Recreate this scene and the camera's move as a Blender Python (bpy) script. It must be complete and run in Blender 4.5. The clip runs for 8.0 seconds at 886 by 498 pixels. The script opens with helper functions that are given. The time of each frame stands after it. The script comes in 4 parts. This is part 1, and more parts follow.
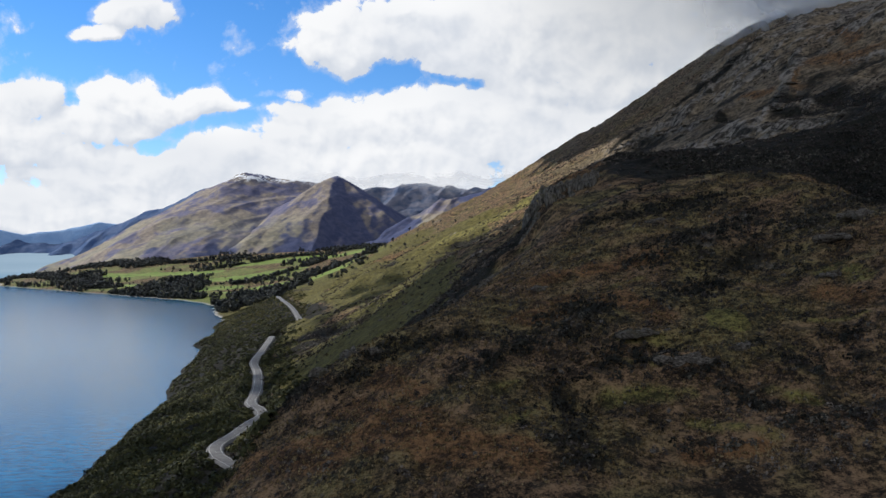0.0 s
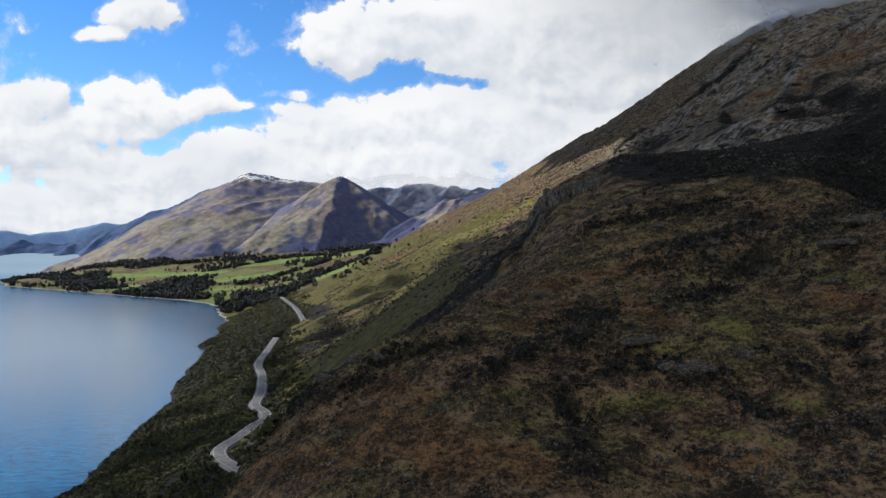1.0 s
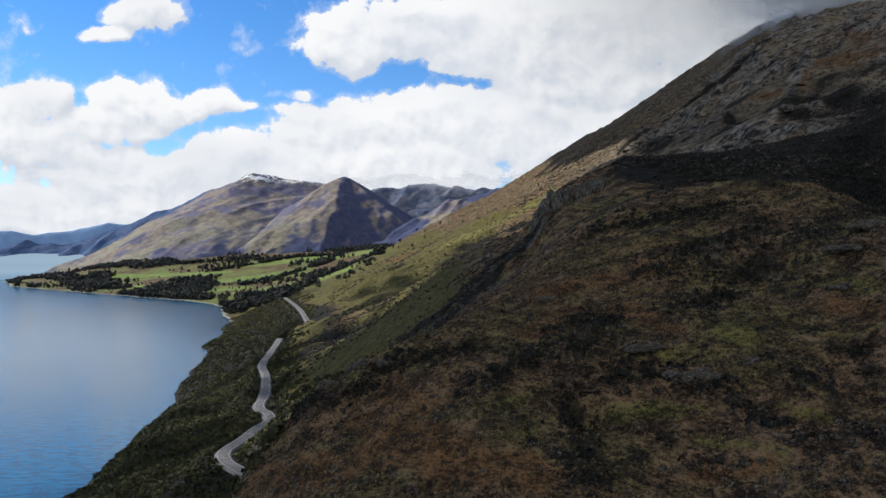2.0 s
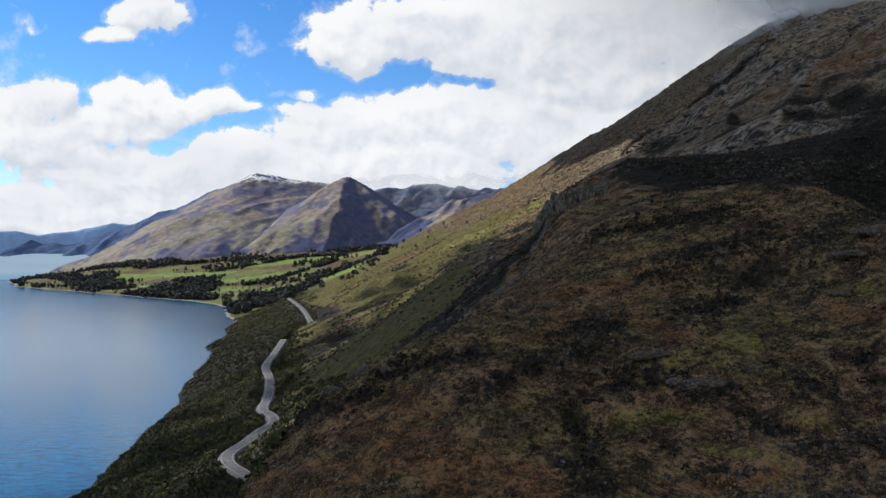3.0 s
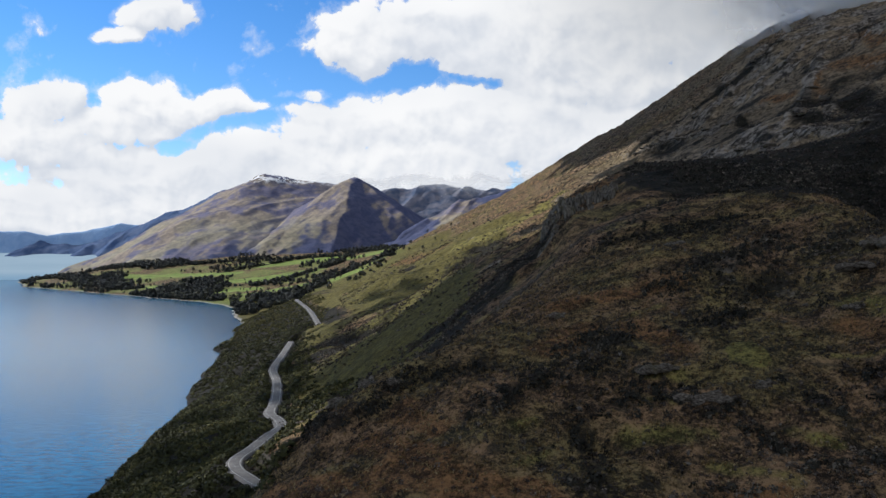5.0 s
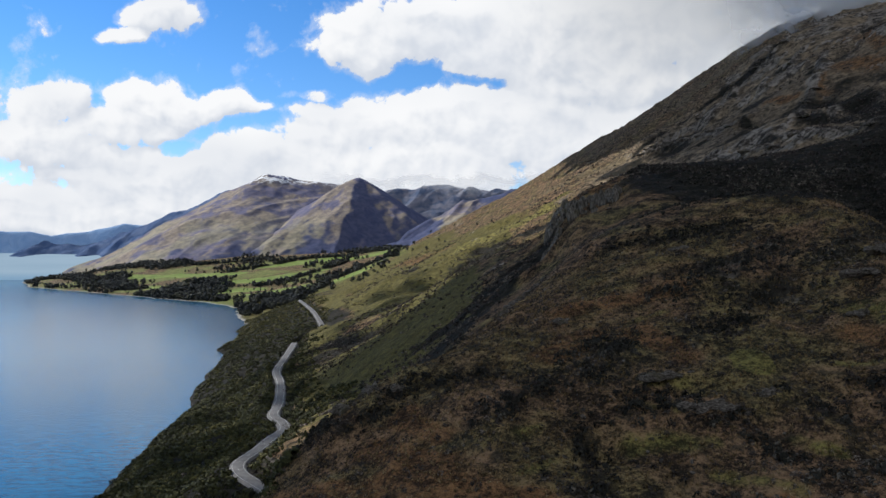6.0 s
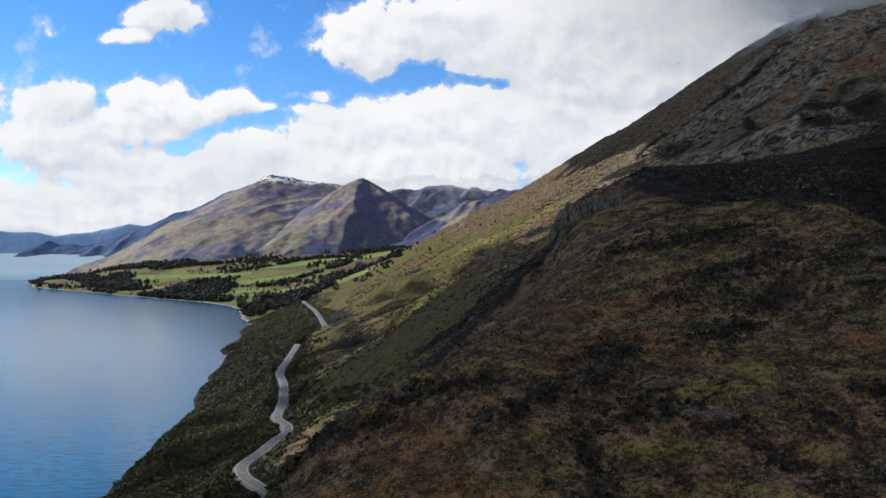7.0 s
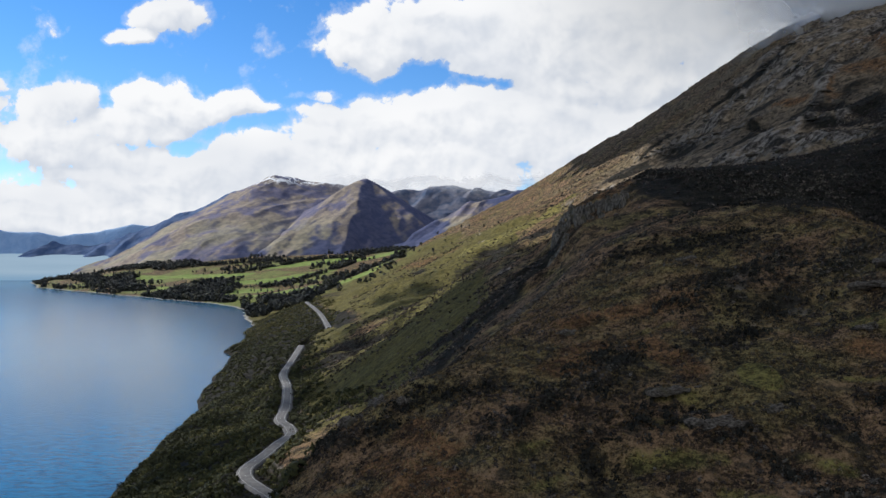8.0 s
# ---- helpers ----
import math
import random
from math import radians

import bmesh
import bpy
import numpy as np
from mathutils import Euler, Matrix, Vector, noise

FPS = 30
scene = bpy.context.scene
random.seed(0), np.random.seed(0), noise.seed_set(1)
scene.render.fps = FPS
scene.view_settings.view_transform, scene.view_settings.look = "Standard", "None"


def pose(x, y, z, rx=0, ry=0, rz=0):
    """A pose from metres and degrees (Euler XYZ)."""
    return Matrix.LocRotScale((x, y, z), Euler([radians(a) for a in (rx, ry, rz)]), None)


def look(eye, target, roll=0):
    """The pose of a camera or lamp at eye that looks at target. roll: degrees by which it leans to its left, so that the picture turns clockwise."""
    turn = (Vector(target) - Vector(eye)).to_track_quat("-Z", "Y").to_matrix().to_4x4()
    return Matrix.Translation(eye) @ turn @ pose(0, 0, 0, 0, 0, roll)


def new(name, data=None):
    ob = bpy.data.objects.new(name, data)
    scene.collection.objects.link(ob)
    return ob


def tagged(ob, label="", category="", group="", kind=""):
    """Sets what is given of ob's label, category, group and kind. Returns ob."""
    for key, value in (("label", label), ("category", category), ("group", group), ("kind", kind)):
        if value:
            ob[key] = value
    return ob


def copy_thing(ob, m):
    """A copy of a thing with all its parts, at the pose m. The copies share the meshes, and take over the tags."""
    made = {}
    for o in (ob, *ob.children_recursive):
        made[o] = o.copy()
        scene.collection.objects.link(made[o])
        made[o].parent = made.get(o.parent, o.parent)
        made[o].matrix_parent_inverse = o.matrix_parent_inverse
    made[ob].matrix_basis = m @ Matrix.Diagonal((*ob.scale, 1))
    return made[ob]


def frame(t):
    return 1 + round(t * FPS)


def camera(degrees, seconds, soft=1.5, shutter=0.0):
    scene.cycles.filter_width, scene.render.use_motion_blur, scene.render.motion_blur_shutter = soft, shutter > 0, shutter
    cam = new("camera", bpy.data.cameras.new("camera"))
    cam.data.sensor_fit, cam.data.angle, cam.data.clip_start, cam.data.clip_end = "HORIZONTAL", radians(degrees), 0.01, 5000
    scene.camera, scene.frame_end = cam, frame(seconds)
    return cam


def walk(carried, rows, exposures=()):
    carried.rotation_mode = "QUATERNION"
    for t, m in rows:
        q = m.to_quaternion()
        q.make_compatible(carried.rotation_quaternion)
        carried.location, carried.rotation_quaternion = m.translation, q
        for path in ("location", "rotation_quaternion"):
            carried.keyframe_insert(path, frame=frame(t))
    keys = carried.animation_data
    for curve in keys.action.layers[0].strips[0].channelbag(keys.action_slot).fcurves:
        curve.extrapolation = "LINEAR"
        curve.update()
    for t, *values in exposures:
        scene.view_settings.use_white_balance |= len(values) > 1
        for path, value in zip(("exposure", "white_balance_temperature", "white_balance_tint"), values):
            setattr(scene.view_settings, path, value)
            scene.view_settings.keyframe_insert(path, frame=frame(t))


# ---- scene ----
# ------------------------------------------------------------------ camera
# A drone that climbs straight up, about 1.4 m a second, and turns slowly to its left.
CAM_Z = 140.0
TURN = [(0.0, 0.0, 0.268, 0.0), (0.5, 0.155, 0.272, 0.0), (1.0, 0.29, 0.270, 0.0), (1.5, 0.43, 0.265, 0.01),
        (3.0, 0.82, 0.255, 0.012), (3.5, 0.957, 0.250, 0.012), (4.0, 1.084, 0.248, 0.008), (4.5, 1.214, 0.250, -0.005),
        (6.0, 1.606, 0.272, -0.05), (6.5, 1.726, 0.277, -0.065), (7.0, 1.852, 0.283, -0.075), (7.5, 1.978, 0.293, -0.09),
        (8.0, 2.104, 0.303, -0.105)]
cam = camera(60.0, 8.0)
walk(cam, [(t, pose(0, 0, CAM_Z + 1.391 * t, 90 + pitch, lean, yaw)) for t, yaw, pitch, lean in TURN],
     exposures=[(0.0, -0.08, 6200, 10), (8.0, -0.08, 6200, 10)])

# ------------------------------------------------------------------ node helpers
def nodes_of(mat):
    mat.use_nodes = True
    mat.node_tree.nodes.clear()
    return mat.node_tree


def math_node(tree, op, a, b=None, c=None, clamp=False):
    n = tree.nodes.new("ShaderNodeMath")
    n.operation, n.use_clamp = op, clamp
    for k, v in enumerate((a, b, c)):
        if v is None:
            continue
        if isinstance(v, (int, float)):
            n.inputs[k].default_value = v
        else:
            tree.links.new(v, n.inputs[k])
    return n.outputs[0]


def vec_node(tree, op, a, b=None, scale=None):
    n = tree.nodes.new("ShaderNodeVectorMath")
    n.operation = op
    for k, v in enumerate((a, b)):
        if v is None:
            continue
        if isinstance(v, tuple):
            n.inputs[k].default_value = v
        else:
            tree.links.new(v, n.inputs[k])
    if scale is not None:
        n.inputs["Scale"].default_value = scale
    return n.outputs["Value"] if op in ("LENGTH", "DOT_PRODUCT") else n.outputs[0]


def mix_colour(tree, fac, a, b, blend="MIX"):
    n = tree.nodes.new("ShaderNodeMix")
    n.data_type, n.blend_type = "RGBA", blend
    for socket, v in ((n.inputs[0], fac), (n.inputs[6], a), (n.inputs[7], b)):
        if isinstance(v, (int, float)):
            socket.default_value = v
        elif isinstance(v, tuple):
            socket.default_value = (*v, 1)[:4]
        else:
            tree.links.new(v, socket)
    return n.outputs[2]


def noise_node(tree, where, scale, detail=4.0, rough=0.55, lacun=2.0, warp=0.0):
    n = tree.nodes.new("ShaderNodeTexNoise")
    n.inputs["Scale"].default_value = scale
    n.inputs["Detail"].default_value = detail
    n.inputs["Roughness"].default_value = rough
    n.inputs["Lacunarity"].default_value = lacun
    n.inputs["Distortion"].default_value = warp
    if where is not None:
        tree.links.new(where, n.inputs["Vector"])
    return n.outputs["Fac"]


def ramp(tree, value, low, high, smooth=True):
    n = tree.nodes.new("ShaderNodeMapRange")
    n.interpolation_type = "SMOOTHSTEP" if smooth else "LINEAR"
    n.inputs["From Min"].default_value, n.inputs["From Max"].default_value = low, high
    tree.links.new(value, n.inputs["Value"])
    return n.outputs["Result"]


# ------------------------------------------------------------------ sky, sun
SUN_WAY = Vector((-0.78, 0.34, 0.53)).normalized()      # from the ground to the sun
world = bpy.data.worlds.new("world")
scene.world = world
world.use_nodes = True
wt = world.node_tree
wt.nodes.clear()
sky = wt.nodes.new("ShaderNodeTexSky")
sky.sky_type, sky.sun_disc = "NISHITA", False
sky.sun_elevation = math.asin(SUN_WAY.z)
sky.sun_rotation = math.atan2(SUN_WAY.x, SUN_WAY.y)
sky.altitude, sky.air_density, sky.dust_density, sky.ozone_density = 400, 1.0, 0.0, 4.0
coord = wt.nodes.new("ShaderNodeTexCoord").outputs["Generated"]
split = wt.nodes.new("ShaderNodeSeparateXYZ")
wt.links.new(coord, split.inputs[0])
ahead = math_node(wt, "MAXIMUM", math_node(wt, "ABSOLUTE", split.outputs[1]), 0.25)
comb = wt.nodes.new("ShaderNodeCombineXYZ")
wt.links.new(math_node(wt, "DIVIDE", split.outputs[0], ahead), comb.inputs[0])
wt.links.new(math_node(wt, "DIVIDE", split.outputs[2], ahead), comb.inputs[1])
flat = comb.outputs[0]

# cloud banks and gaps: centre across and up, half width, half height, weight (tangents of the view angles)
HIGH_BANKS = [(-0.412, 0.318, 0.050, 0.024, 0.92), (-0.458, 0.288, 0.042, 0.014, 0.84), (-0.372, 0.312, 0.032, 0.020, 0.80), (-0.270, 0.288, 0.034, 0.020, 0.42),
         (-0.232, 0.276, 0.045, 0.014, 0.5), (-0.12, 0.283, 0.10, 0.046, 1.0), (-0.018, 0.300, 0.16, 0.056, 1.1), (0.16, 0.285, 0.25, 0.09, 1.2),
         (0.012, 0.185, 0.14, 0.045, 1.0), (-0.12, 0.155, 0.17, 0.05, 1.0), (0.12, 0.16, 0.24, 0.075, 1.1), (0.17, 0.225, 0.16, 0.05, 1.1)]
LOW_BANKS = [(-0.548, 0.195, 0.062, 0.050, 1.0), (-0.55, 0.155, 0.11, 0.046, 1.0), (-0.415, 0.200, 0.075, 0.036, 1.0), (-0.34, 0.190, 0.10, 0.030, 1.0),
         (-0.280, 0.190, 0.055, 0.014, 0.8), (-0.445, 0.165, 0.11, 0.034, 0.95), (-0.356, 0.128, 0.26, 0.032, 0.85), (-0.467, 0.084, 0.27, 0.040, 0.95),
         (-0.246, 0.112, 0.26, 0.050, 1.0), (-0.06, 0.112, 0.22, 0.055, 1.05), (-0.20, 0.205, 0.04, 0.010, 0.55), (0.60, 0.30, 0.36, 0.45, 1.2), (-0.80, 0.20, 0.22, 0.10, 0.9), (-0.52, 0.050, 0.30, 0.030, 1.05)]
GAPS = [(-0.275, 0.168, 0.085, 0.013, 0.45), (-0.560, 0.096, 0.060, 0.015, 0.5), (-0.385, 0.146, 0.050, 0.013, 0.6), (-0.01, 0.221, 0.08, 0.010, 0.34), (0.168, 0.197, 0.05, 0.022, 0.42), (-0.09, 0.222, 0.05, 0.016, 0.4)]


def cover(tree, where, detail=9.0, torn=3.6):
    """How much cloud stands in a direction."""
    small = noise_node(tree, where, 15.0, detail, 0.62, warp=0.25)
    cell = tree.nodes.new("ShaderNodeTexVoronoi")
    cell.feature, cell.normalize = "F1", True
    cell.inputs["Scale"].default_value, cell.inputs["Detail"].default_value = 24.0, min(detail, 4.0)
    cell.inputs["Roughness"].default_value = 0.55
    jog = vec_node(tree, "SCALE", vec_node(tree, "SUBTRACT", tree.nodes["bend"].outputs["Color"], (0.5, 0.5, 0.5)), scale=0.03)
    tree.links.new(vec_node(tree, "ADD", where, jog), cell.inputs["Vector"])
    billow = math_node(tree, "SUBTRACT", 0.62, cell.outputs["Distance"])
    small = math_node(tree, "ADD", math_node(tree, "MULTIPLY", small, 0.62), math_node(tree, "MULTIPLY", billow, 0.42))
    small = math_node(tree, "ADD", small, 0.10)
    bend = vec_node(tree, "SCALE", vec_node(tree, "SUBTRACT", tree.nodes["bend"].outputs["Color"], (0.5, 0.5, 0.5)), scale=0.07)
    p = vec_node(tree, "ADD", where, bend)
    total = None
    for cx, cy, hw, hh, weight in HIGH_BANKS + LOW_BANKS:
        d = vec_node(tree, "MULTIPLY", vec_node(tree, "SUBTRACT", p, (cx, cy, 0)), (1 / hw, 1 / hh, 0))
        one = math_node(tree, "MULTIPLY", ramp(tree, vec_node(tree, "LENGTH", d), 1.40, 0.40), weight)
        total = one if total is None else math_node(tree, "MAXIMUM", total, one)
    for cx, cy, hw, hh, weight in GAPS:
        d = vec_node(tree, "MULTIPLY", vec_node(tree, "SUBTRACT", p, (cx, cy, 0)), (1 / hw, 1 / hh, 0))
        total = math_node(tree, "SUBTRACT", total, math_node(tree, "MULTIPLY", ramp(tree, vec_node(tree, "LENGTH", d), 1.3, 0.2), weight))
    return math_node(tree, "ADD", total, math_node(tree, "MULTIPLY", math_node(tree, "SUBTRACT", small, 0.54), torn))


bend_noise = wt.nodes.new("ShaderNodeTexNoise")
bend_noise.name = "bend"
bend_noise.inputs["Scale"].default_value, bend_noise.inputs["Detail"].default_value = 9.0, 6.0
wt.links.new(flat, bend_noise.inputs["Vector"])
here = cover(wt, flat)
soft = cover(wt, flat, 3.0, 1.5)
above = cover(wt, vec_node(wt, "ADD", flat, (-0.009, 0.015, 0)), 3.0, 1.5)
alpha = math_node(wt, "MAXIMUM", ramp(wt, here, 0.42, 0.62), math_node(wt, "MULTIPLY", ramp(wt, here, 0.18, 0.62), 0.4))
lit = ramp(wt, math_node(wt, "SUBTRACT", soft, above), -0.42, 0.26)
thick = ramp(wt, noise_node(wt, vec_node(wt, "MULTIPLY", flat, (1.0, 2.0, 1.0)), 3.2, 3.0, 0.5), 0.42, 0.66)
high = ramp(wt, split.outputs[2], 0.10, 0.34)
to_right = ramp(wt, split.outputs[0], -0.02, 0.34)
gloom = math_node(wt, "MULTIPLY", high, to_right)
CLOUD_WHITE, CLOUD_GREY, CLOUD_DARK = (1.03, 1.01, 0.98), (0.70, 0.73, 0.78), (0.46, 0.475, 0.49)
body = mix_colour(wt, lit, CLOUD_GREY, CLOUD_WHITE)
body = mix_colour(wt, math_node(wt, "MULTIPLY", thick, 0.45), body, CLOUD_GREY)
body = mix_colour(wt, math_node(wt, "MULTIPLY", gloom, 0.9), body, CLOUD_DARK)
hue = wt.nodes.new("ShaderNodeHueSaturation")
hue.inputs["Saturation"].default_value, hue.inputs["Value"].default_value = 1.24, 1.02
wt.links.new(sky.outputs[0], hue.inputs["Color"])
SKY_STRENGTH = 0.15
blue = vec_node(wt, "MULTIPLY", vec_node(wt, "SCALE", hue.outputs[0], scale=SKY_STRENGTH), (1.0, 0.94, 1.0))
# overhead and behind, the sky closes to an even grey overcast
over = ramp(wt, split.outputs[2], 0.52, 0.80)
back = ramp(wt, split.outputs[1], 0.45, 0.05)
closed = math_node(wt, "MAXIMUM", over, back)
colour = mix_colour(wt, alpha, blue, body)
colour = mix_colour(wt, math_node(wt, "MULTIPLY", closed, 0.85), colour, (0.54, 0.56, 0.60))
bg = wt.nodes.new("ShaderNodeBackground")
wt.links.new(colour, bg.inputs["Color"])
bg.inputs["Strength"].default_value = 1.0
wt.links.new(bg.outputs[0], wt.nodes.new("ShaderNodeOutputWorld").inputs[0])

sun_data = bpy.data.lights.new("sun", "SUN")
sun_data.energy, sun_data.angle, sun_data.color = 5.0, radians(0.6), (1.0, 0.95, 0.87)
sun = new("sun", sun_data)
sun.matrix_world = look(Vector((0, 0, 3000)), Vector((0, 0, 3000)) - SUN_WAY)

# ------------------------------------------------------------------ noise in plain numbers
LATTICE = np.random.RandomState(7).rand(256, 256)


def value_noise(x, y):
    xi, yi = np.floor(x).astype(int), np.floor(y).astype(int)
    fx, fy = x - xi, y - yi
    fx, fy = fx * fx * fx * (fx * (fx * 6 - 15) + 10), fy * fy * fy * (fy * (fy * 6 - 15) + 10)
    a, b = LATTICE[xi % 256, yi % 256], LATTICE[(xi + 1) % 256, yi % 256]
    c, d = LATTICE[xi % 256, (yi + 1) % 256], LATTICE[(xi + 1) % 256, (yi + 1) % 256]
    return (a * (1 - fx) + b * fx) * (1 - fy) + (c * (1 - fx) + d * fx) * fy


def fbm(x, y, size, octaves=5, gain=0.5):
    """Noise about nought, within about one, with features of the given size in metres."""
    total, amp, norm = 0.0, 1.0, 0.0
    for k in range(octaves):
        s = 2.0 ** k / size
        c, n = math.cos(0.7 * k), math.sin(0.7 * k)
        total = total + amp * (value_noise((x * c - y * n) * s + 17.3 * k, (x * n + y * c) * s + 5.1 * k) * 2 - 1)
        norm, amp = norm + amp, amp * gain
    return total / norm * 1.6


def ridged(x, y, size, octaves=5, gain=0.55):
    total, amp, norm = 0.0, 1.0, 0.0
    for k in range(octaves):
        s = 2.0 ** k / size
        total = total + amp * (1 - np.abs(value_noise(x * s + 31.7 * k, y * s + 11.9 * k) * 2 - 1))
        norm, amp = norm + amp, amp * gain
    return total / norm


def step(v, low, high):
    t = np.clip((v - low) / (high - low), 0, 1)
    return t * t * (3 - 2 * t)


# ------------------------------------------------------------------ the lie of the land
# the lake's edge: x by y
COAST_Y = [-900, 0, 440, 565, 655, 780, 900, 1075, 1180, 1400, 1680, 1940, 2110, 2290, 2535, 2840, 3220, 3740, 4100, 4500, 4900]
COAST_X = [-230, -215, -222, -241, -248, -276, -305, -352, -372, -420, -482, -584, -652, -816, -1090, -1429, -1860, -2190, -2080, -1980, -1950]
# the road's middle line
ROAD = [(-78, -300, 62), (-72, 60, 58), (-64, 210, 55), (-66, 270, 54), (-77, 302, 53), (-87, 316, 53), (-97, 330, 53), (-102, 346, 53),
        (-101, 372, 52), (-101, 400, 51), (-101, 428, 49), (-108, 452, 48), (-118, 472, 48), (-126, 520, 47), (-146, 606, 45),
        (-166, 675, 44), (-181, 769, 42), (-199, 892, 42), (-208, 922, 37), (-209, 955, 32), (-200, 985, 38), (-189, 1013, 47), (-216, 1131, 50), (-257, 1285, 52),
        (-318, 1480, 55), (-345, 1640, 45), (-360, 1900, 36)]
# cross-sections of the slope
SLOPE = []


def section(y, *outline):
    """The slope's outline across the valley at y: pairs of x and height."""
    SLOPE.append((y, outline))


# behind the eye
section(-900, (-230, 3), (-80, 62), (0, 90), (120, 120), (400, 260), (900, 500))
section(0, (-215, 3), (-72, 58), (-30, 78), (0, 84), (60, 92), (140, 118), (300, 190), (600, 340))
# foot of the near spur
section(90, (-215, 3), (-70, 57), (-40, 84), (0, 98), (40, 100), (80, 106), (140, 130), (300, 200), (600, 350))
section(130, (-215, 3), (-70, 58), (-52, 82), (-38, 96), (-11, 108), (7, 112), (24, 111), (42, 112), (65, 115), (90, 124), (150, 150), (300, 215), (600, 360))
section(156, (-215, 3), (-66, 58), (-52, 82), (-42, 97), (-34, 102.5), (-28, 106.5), (-14, 113), (1, 118.5), (22, 119), (42, 123), (58, 126), (74, 126), (90, 133), (150, 160), (300, 222), (600, 370))
# the near spur
section(172, (-215, 3), (-65, 57), (-44, 95), (-34, 109), (-26, 115.2), (-14, 117.5), (-2, 121), (24, 124), (55, 129), (77, 131), (93, 137.5), (150, 163), (300, 224), (600, 375))
section(185, (-215, 3), (-65, 56), (-40, 90), (-25, 114), (-16, 119), (-2, 124), (25, 127), (55, 132), (77, 134), (96, 141), (150, 165), (300, 225), (600, 380))
section(212, (-215, 3), (-64, 56), (-24, 98), (-12, 112), (-2, 122.5), (6, 126.5), (14, 129), (38, 136), (60, 142), (76, 144), (95, 148), (110, 154), (119, 153.5), (129, 147), (142, 147), (165, 160), (300, 226), (600, 390))
section(245, (-215, 3), (-66, 56), (-20, 96), (0, 116), (14, 130), (26, 135), (51, 148), (85, 156), (106, 163), (123, 164), (135, 151), (158, 146), (205, 162), (320, 224), (600, 390))
# crest of the knoll
section(278, (-215, 3), (-70, 55), (-20, 88), (0, 108), (20, 130), (44, 152), (63, 161), (82, 166), (102, 169), (125, 168), (142, 152), (170, 148), (215, 160), (320, 216), (600, 390))
section(340, (-216, 3), (-104, 53), (-50, 74), (0, 110), (22, 126), (40, 140), (58, 156), (80, 164), (110, 162), (160, 154), (210, 164), (320, 208), (600, 390))
# the bluff
section(418, (-220, 3), (-101, 50), (-40, 84), (0, 117), (30, 138), (44, 146), (54, 165), (75, 175), (95, 184), (140, 190), (195, 190), (300, 214), (600, 390))
section(475, (-228, 3), (-116, 50), (-90, 56), (-24, 103), (-4, 119), (21, 136), (46, 150), (62, 176), (75, 186), (120, 200), (200, 208), (300, 222), (600, 385))
# head of the bluff
section(545, (-236, 3), (-157, 29), (-128, 46), (-98, 61), (-40, 97), (0, 124), (30, 146), (62, 162), (92, 188), (122, 208), (175, 210), (290, 227), (450, 300), (800, 480))
# the shoulder behind it
section(625, (-245, 3), (-141, 44), (-103, 64), (-60, 89), (-15, 122), (15, 143), (50, 152), (100, 172), (140, 190), (180, 206), (236, 218), (330, 244), (450, 312), (800, 500))
section(705, (-256, 3), (-170, 44), (-89, 78), (-47, 107), (-5, 131), (25, 140), (70, 146), (130, 178), (220, 220), (307, 246), (450, 330), (800, 520))
# the gully beyond
section(820, (-286, 3), (-213, 26), (-185, 42), (-94, 84), (0, 110), (60, 126), (120, 156), (220, 222), (338, 286), (442, 326), (620, 430), (1000, 640))
section(960, (-322, 3), (-196, 45), (-100, 88), (0, 113), (40, 130), (140, 190), (300, 285), (485, 402), (700, 520), (1000, 680))
# the sunlit slope
section(1150, (-366, 3), (-312, 13), (-218, 50), (-179, 72), (-114, 107), (-59, 128), (-26, 150), (27, 175), (150, 235), (290, 301), (500, 426), (640, 492), (800, 560), (1200, 620))
section(1310, (-400, 3), (-318, 33), (-264, 52), (-180, 84), (-100, 120), (0, 168), (130, 245), (268, 320), (412, 394), (456, 420), (540, 492), (620, 536), (734, 562), (900, 590), (1300, 640))
# the high flank
section(1520, (-445, 3), (-400, 25), (-325, 54), (-200, 92), (-60, 158), (147, 232), (242, 322), (354, 398), (465, 480), (578, 548), (720, 610), (790, 632), (870, 636), (1000, 636))
# skyline of the flank
section(1810, (-530, 3), (-400, 28), (-262, 70), (-60, 155), (113, 232), (288, 374), (421, 462), (554, 561), (688, 648), (760, 684), (821, 704), (900, 718), (960, 722), (1100, 724))
# the shore bends away
section(2300, (-830, 4), (-660, 14), (-400, 62), (-247, 125), (-75, 215), (122, 312), (400, 480), (800, 680))
# the fan
section(2720, (-1280, 5), (-1000, 14), (-662, 30), (-400, 78), (-250, 122), (-60, 205), (300, 380), (800, 600))
section(3300, (-1900, 6), (-1500, 22), (-1100, 55), (-554, 107), (-289, 162), (0, 210), (300, 320), (800, 500))
# foot of the mountains
section(3800, (-2100, 12), (-1600, 90), (-1100, 130), (-600, 150), (-289, 175), (0, 210), (300, 320), (800, 500))
section(4900, (-2000, 145), (-1600, 150), (-1100, 160), (-600, 170), (-289, 190), (0, 220), (300, 330), (800, 500))
TABLE_X = np.arange(-2400, 1600, 4.0)
TABLE_Y = np.array([y for y, _ in SLOPE], float)


def soften(row, metres):
    k = np.hanning(int(metres / 4) * 2 + 1)
    return np.convolve(np.pad(row, len(k) // 2, mode="edge"), k / k.sum(), mode="valid")


